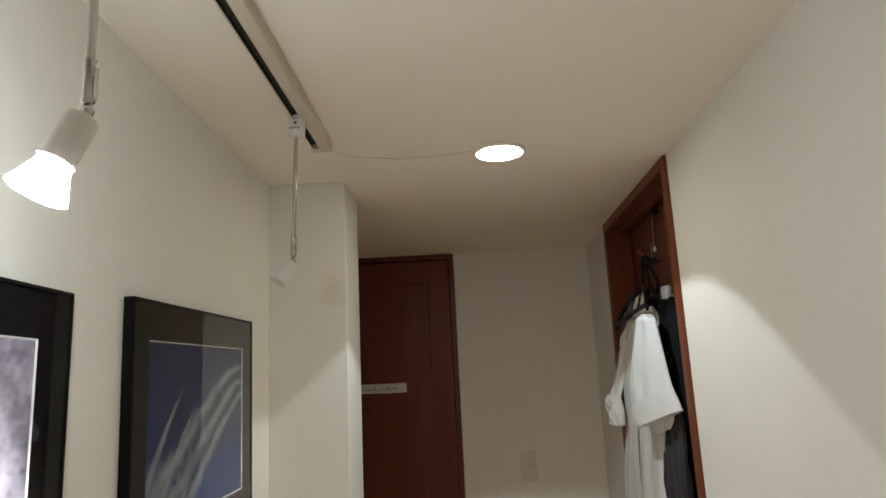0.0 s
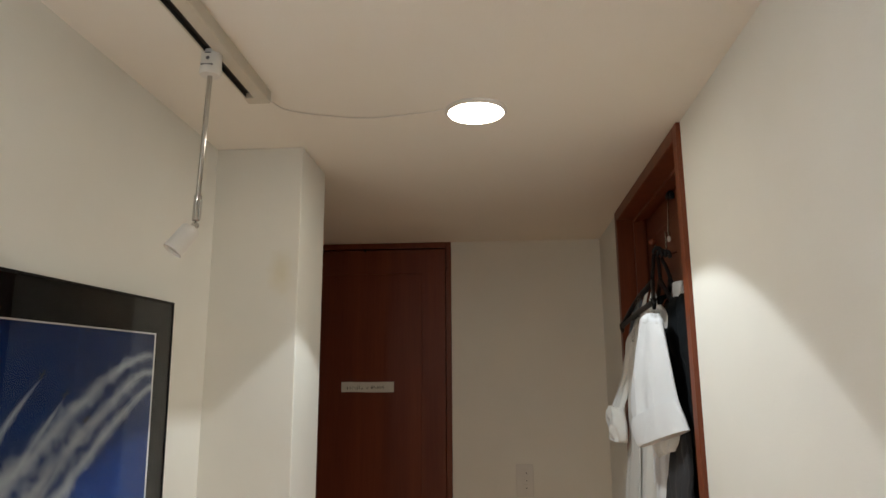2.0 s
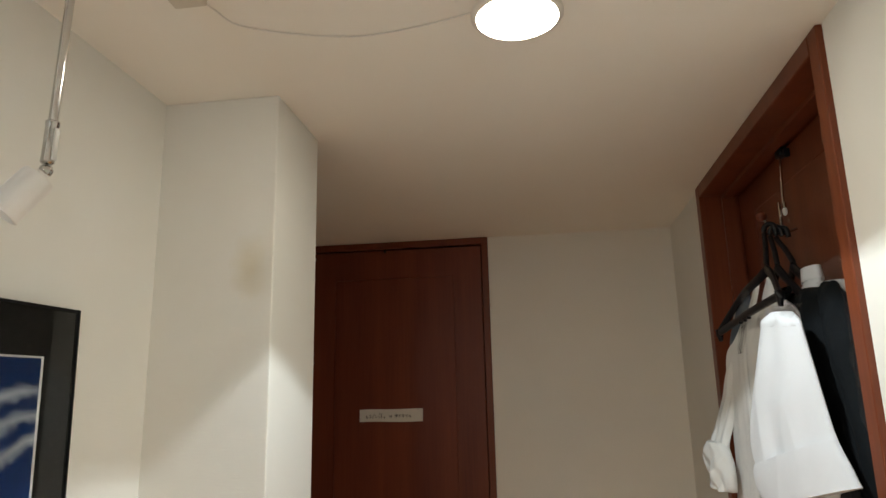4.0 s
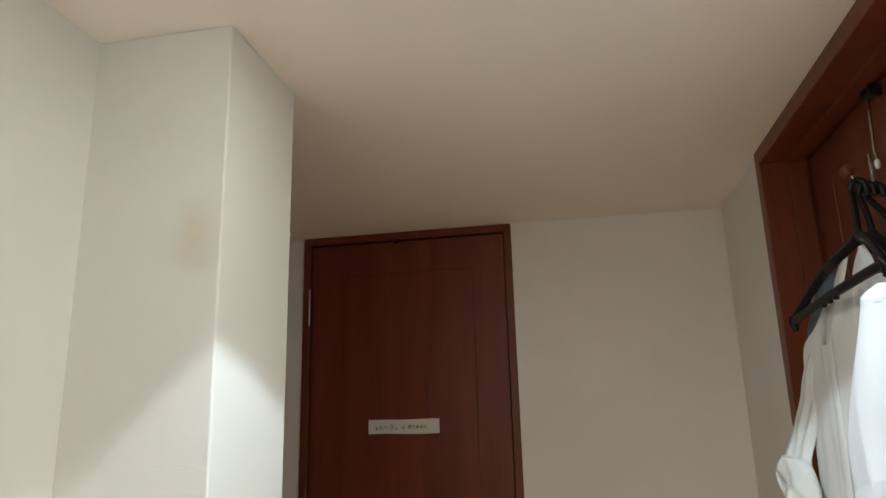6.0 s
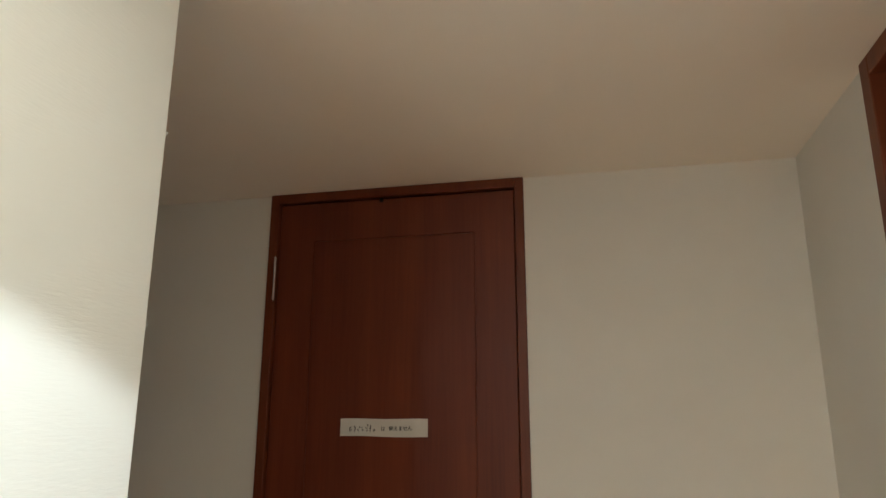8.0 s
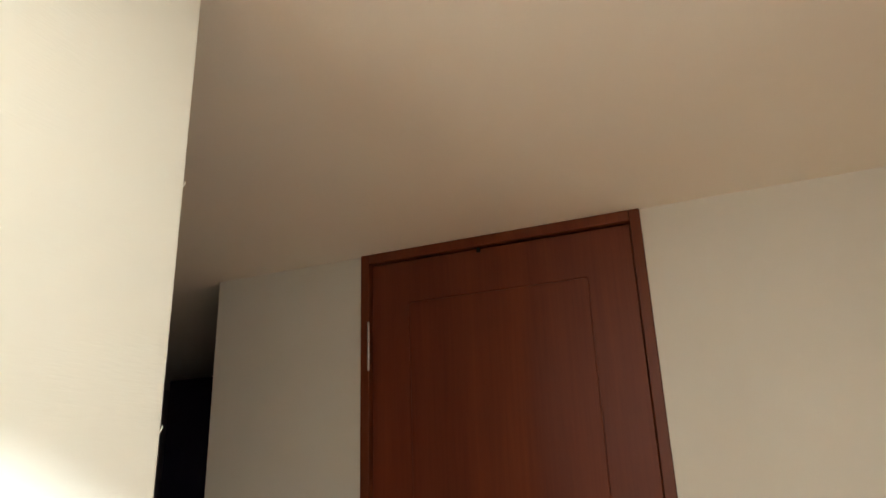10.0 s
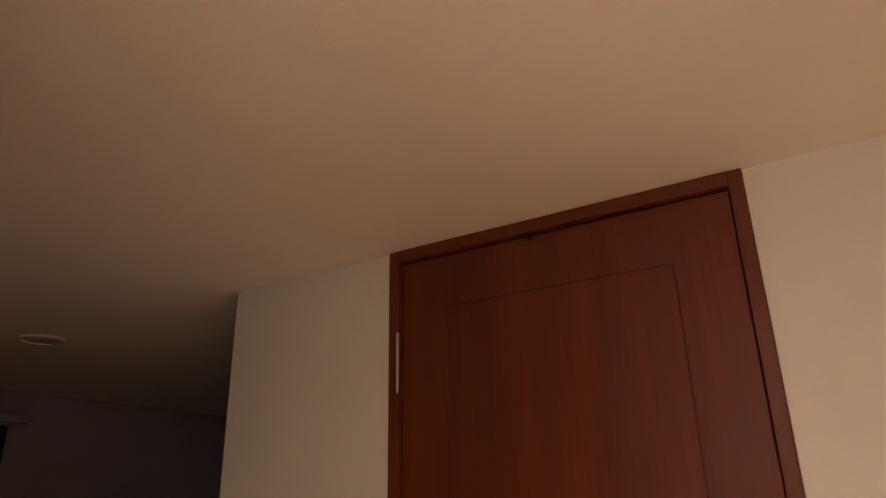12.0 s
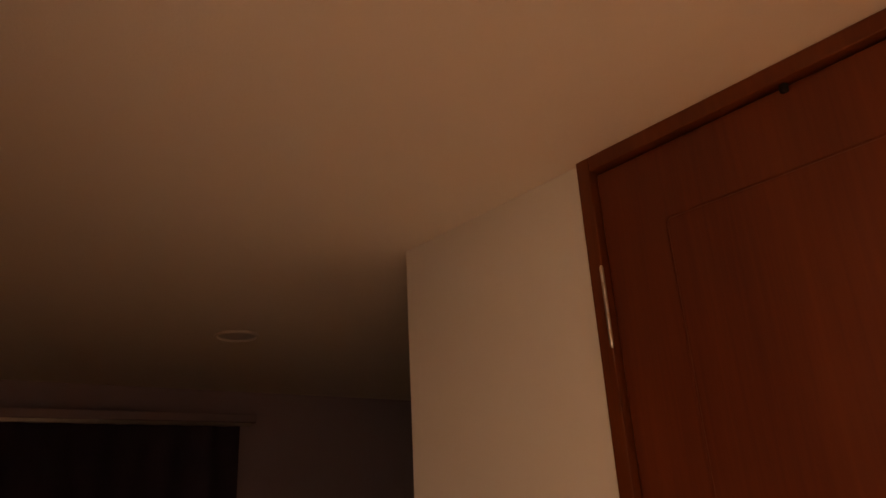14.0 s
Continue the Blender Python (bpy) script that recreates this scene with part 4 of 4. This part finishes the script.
piece("lapel", drape([(1.034, 2.420, 1.806, 0.018, 0.006), (1.024, 2.418, 1.790, 0.026, 0.007), (1.016, 2.414, 1.760, 0.022, 0.007), (1.012, 2.410, 1.73, 0.012, 0.005)], W, 12, 3, 0.002, 40), CHARCOAL, g, ig, "folded charcoal lapel", 60)

# grey trousers folded over a bar, low behind the cuff
g, ig = garment("trousers", "mid-grey wool trousers hanging folded beside a jacket", "trousers", (0.99, 2.235, 1.50))
piece("leg", drape([(1.012, 2.262, 1.480, 0.060, 0.008), (1.008, 2.258, 1.44, 0.070, 0.012), (1.002, 2.250, 1.30, 0.080, 0.018), (0.998, 2.245, 1.10, 0.086, 0.020), (0.998, 2.245, 0.95, 0.088, 0.020)], (0.05, -1.0), 44, 7, 0.013), GREYCLOTH, g, ig, "mid-grey wool leg", 70)

# film-wrapped white shirt from the cleaner
g, ig = garment("wrapped_shirt", "white shirt under clear plastic cleaning film", "shirt", (1.066, 2.34, 1.84))
W = (0.02, -1.0)
piece("body", drape([(1.062, 2.375, 1.800, 0.050, 0.013), (1.066, 2.335, 1.785, 0.120, 0.014), (1.070, 2.315, 1.755, 0.178, 0.015), (1.068, 2.31, 1.70, 0.195, 0.018), (1.068, 2.31, 1.4, 0.198, 0.019), (1.068, 2.31, 1.0, 0.198, 0.019)], W, 51, 5, 0.003), WHITECLOTH, g, ig, "white cotton body", 70)
col = [oval((1.060, 2.366, z), (0.002, 0.036 * s, 0), (0.014 * s, 0, 0), 40, 2, 0.002) for z, s in ((1.785, 1.2), (1.805, 1.0), (1.826, 0.95), (1.831, 1.0), (1.806, 1.14))]
piece("collar", band(col, 0.002), WHITECLOTH, g, ig, "pressed white collar", 60)
film = piece("film", drape([(1.064, 2.255, 1.830, 0.022, 0.008), (1.062, 2.228, 1.815, 0.066, 0.018), (1.060, 2.205, 1.780, 0.088, 0.024), (1.058, 2.192, 1.720, 0.088, 0.028), (1.056, 2.188, 1.60, 0.086, 0.030), (1.056, 2.186, 1.35, 0.084, 0.030), (1.058, 2.186, 1.05, 0.082, 0.028)], W, 61, 11, 0.007, cap=False, crumple=0.011), FILM, g, ig, "clear crinkled plastic film", 30)
film.visible_shadow = False
for place, rows, lean in (((0.99, 2.53, 1.75), [((0.992, 2.545, 1.822), (0.994, 2.515, 1.820)), ((0.985, 2.545, 1.780), (0.990, 2.518, 1.780)), ((0.977, 2.542, 1.735), (0.981, 2.518, 1.735)), ((0.968, 2.536, 1.690), (0.970, 2.526, 1.690))], 0.2),
                          ((0.955, 2.27, 1.75), [((0.958, 2.320, 1.758), (0.984, 2.216, 1.750)), ((0.941, 2.312, 1.738), (0.968, 2.222, 1.728)), ((0.939, 2.312, 1.722), (0.967, 2.214, 1.712))], 0.5)):
    g, ig = garment("film_wrapper", "strip of crinkled clear plastic film caught between the shirts", "plastic film", place)
    strip = piece("film", panel(rows, 71, 0.003, 0.004, 0.003, 2, lean, 36, crumple=0.010), FILM, g, ig, "", 20)
    strip.visible_shadow = False

# ---- curtains in the dark room ----
NAVY = cloth("navy_curtain", (0.060, 0.050, 0.085), 0.1, sheen=0.03)
cr = empty("curtain_rail", (ROOM_W, 3.65, CEIL - 0.11), "pale curtain rail box fixed to the wall of the dark room", "curtain rail")
# pelmet shares the paper that has the room's shade in its colour
part("pelmet", box((0.0, -1.25, -0.02), (0.06, 0.12, 0.012), 0.004), SHADEPAPER, cr, "pale boxed pelmet, shade put into its colour")
part("track", box((0.03, -1.24, -0.032), (0.05, 0.10, -0.0205)), STEEL, cr)


def curtain(y0, y1, label):
    bm = bmesh.new()
    n, top, bot = 90, CEIL - 0.145, 0.03
    rows_ = []
    for z in np.linspace(top, bot, 12):
        k = (top - z) / (top - bot)
        front = [(ROOM_W + 0.045 + 0.022 * math.sin(i * 0.72 + 0.4 * math.sin(i * 0.21)) * (0.6 + 0.5 * k), y0 + (y1 - y0) * i / n, z) for i in range(n + 1)]
        rows_.append(front + [(x - 0.004, y, z) for x, y, z in front[::-1]])
    add_rings(bm, rows_)
    return tagged(part("curtain", bm, NAVY, None, "", 60), label, "curtain", "curtains in the dark room")


curtain(2.40, 3.70, "navy blue pleated curtain drawn across a window")
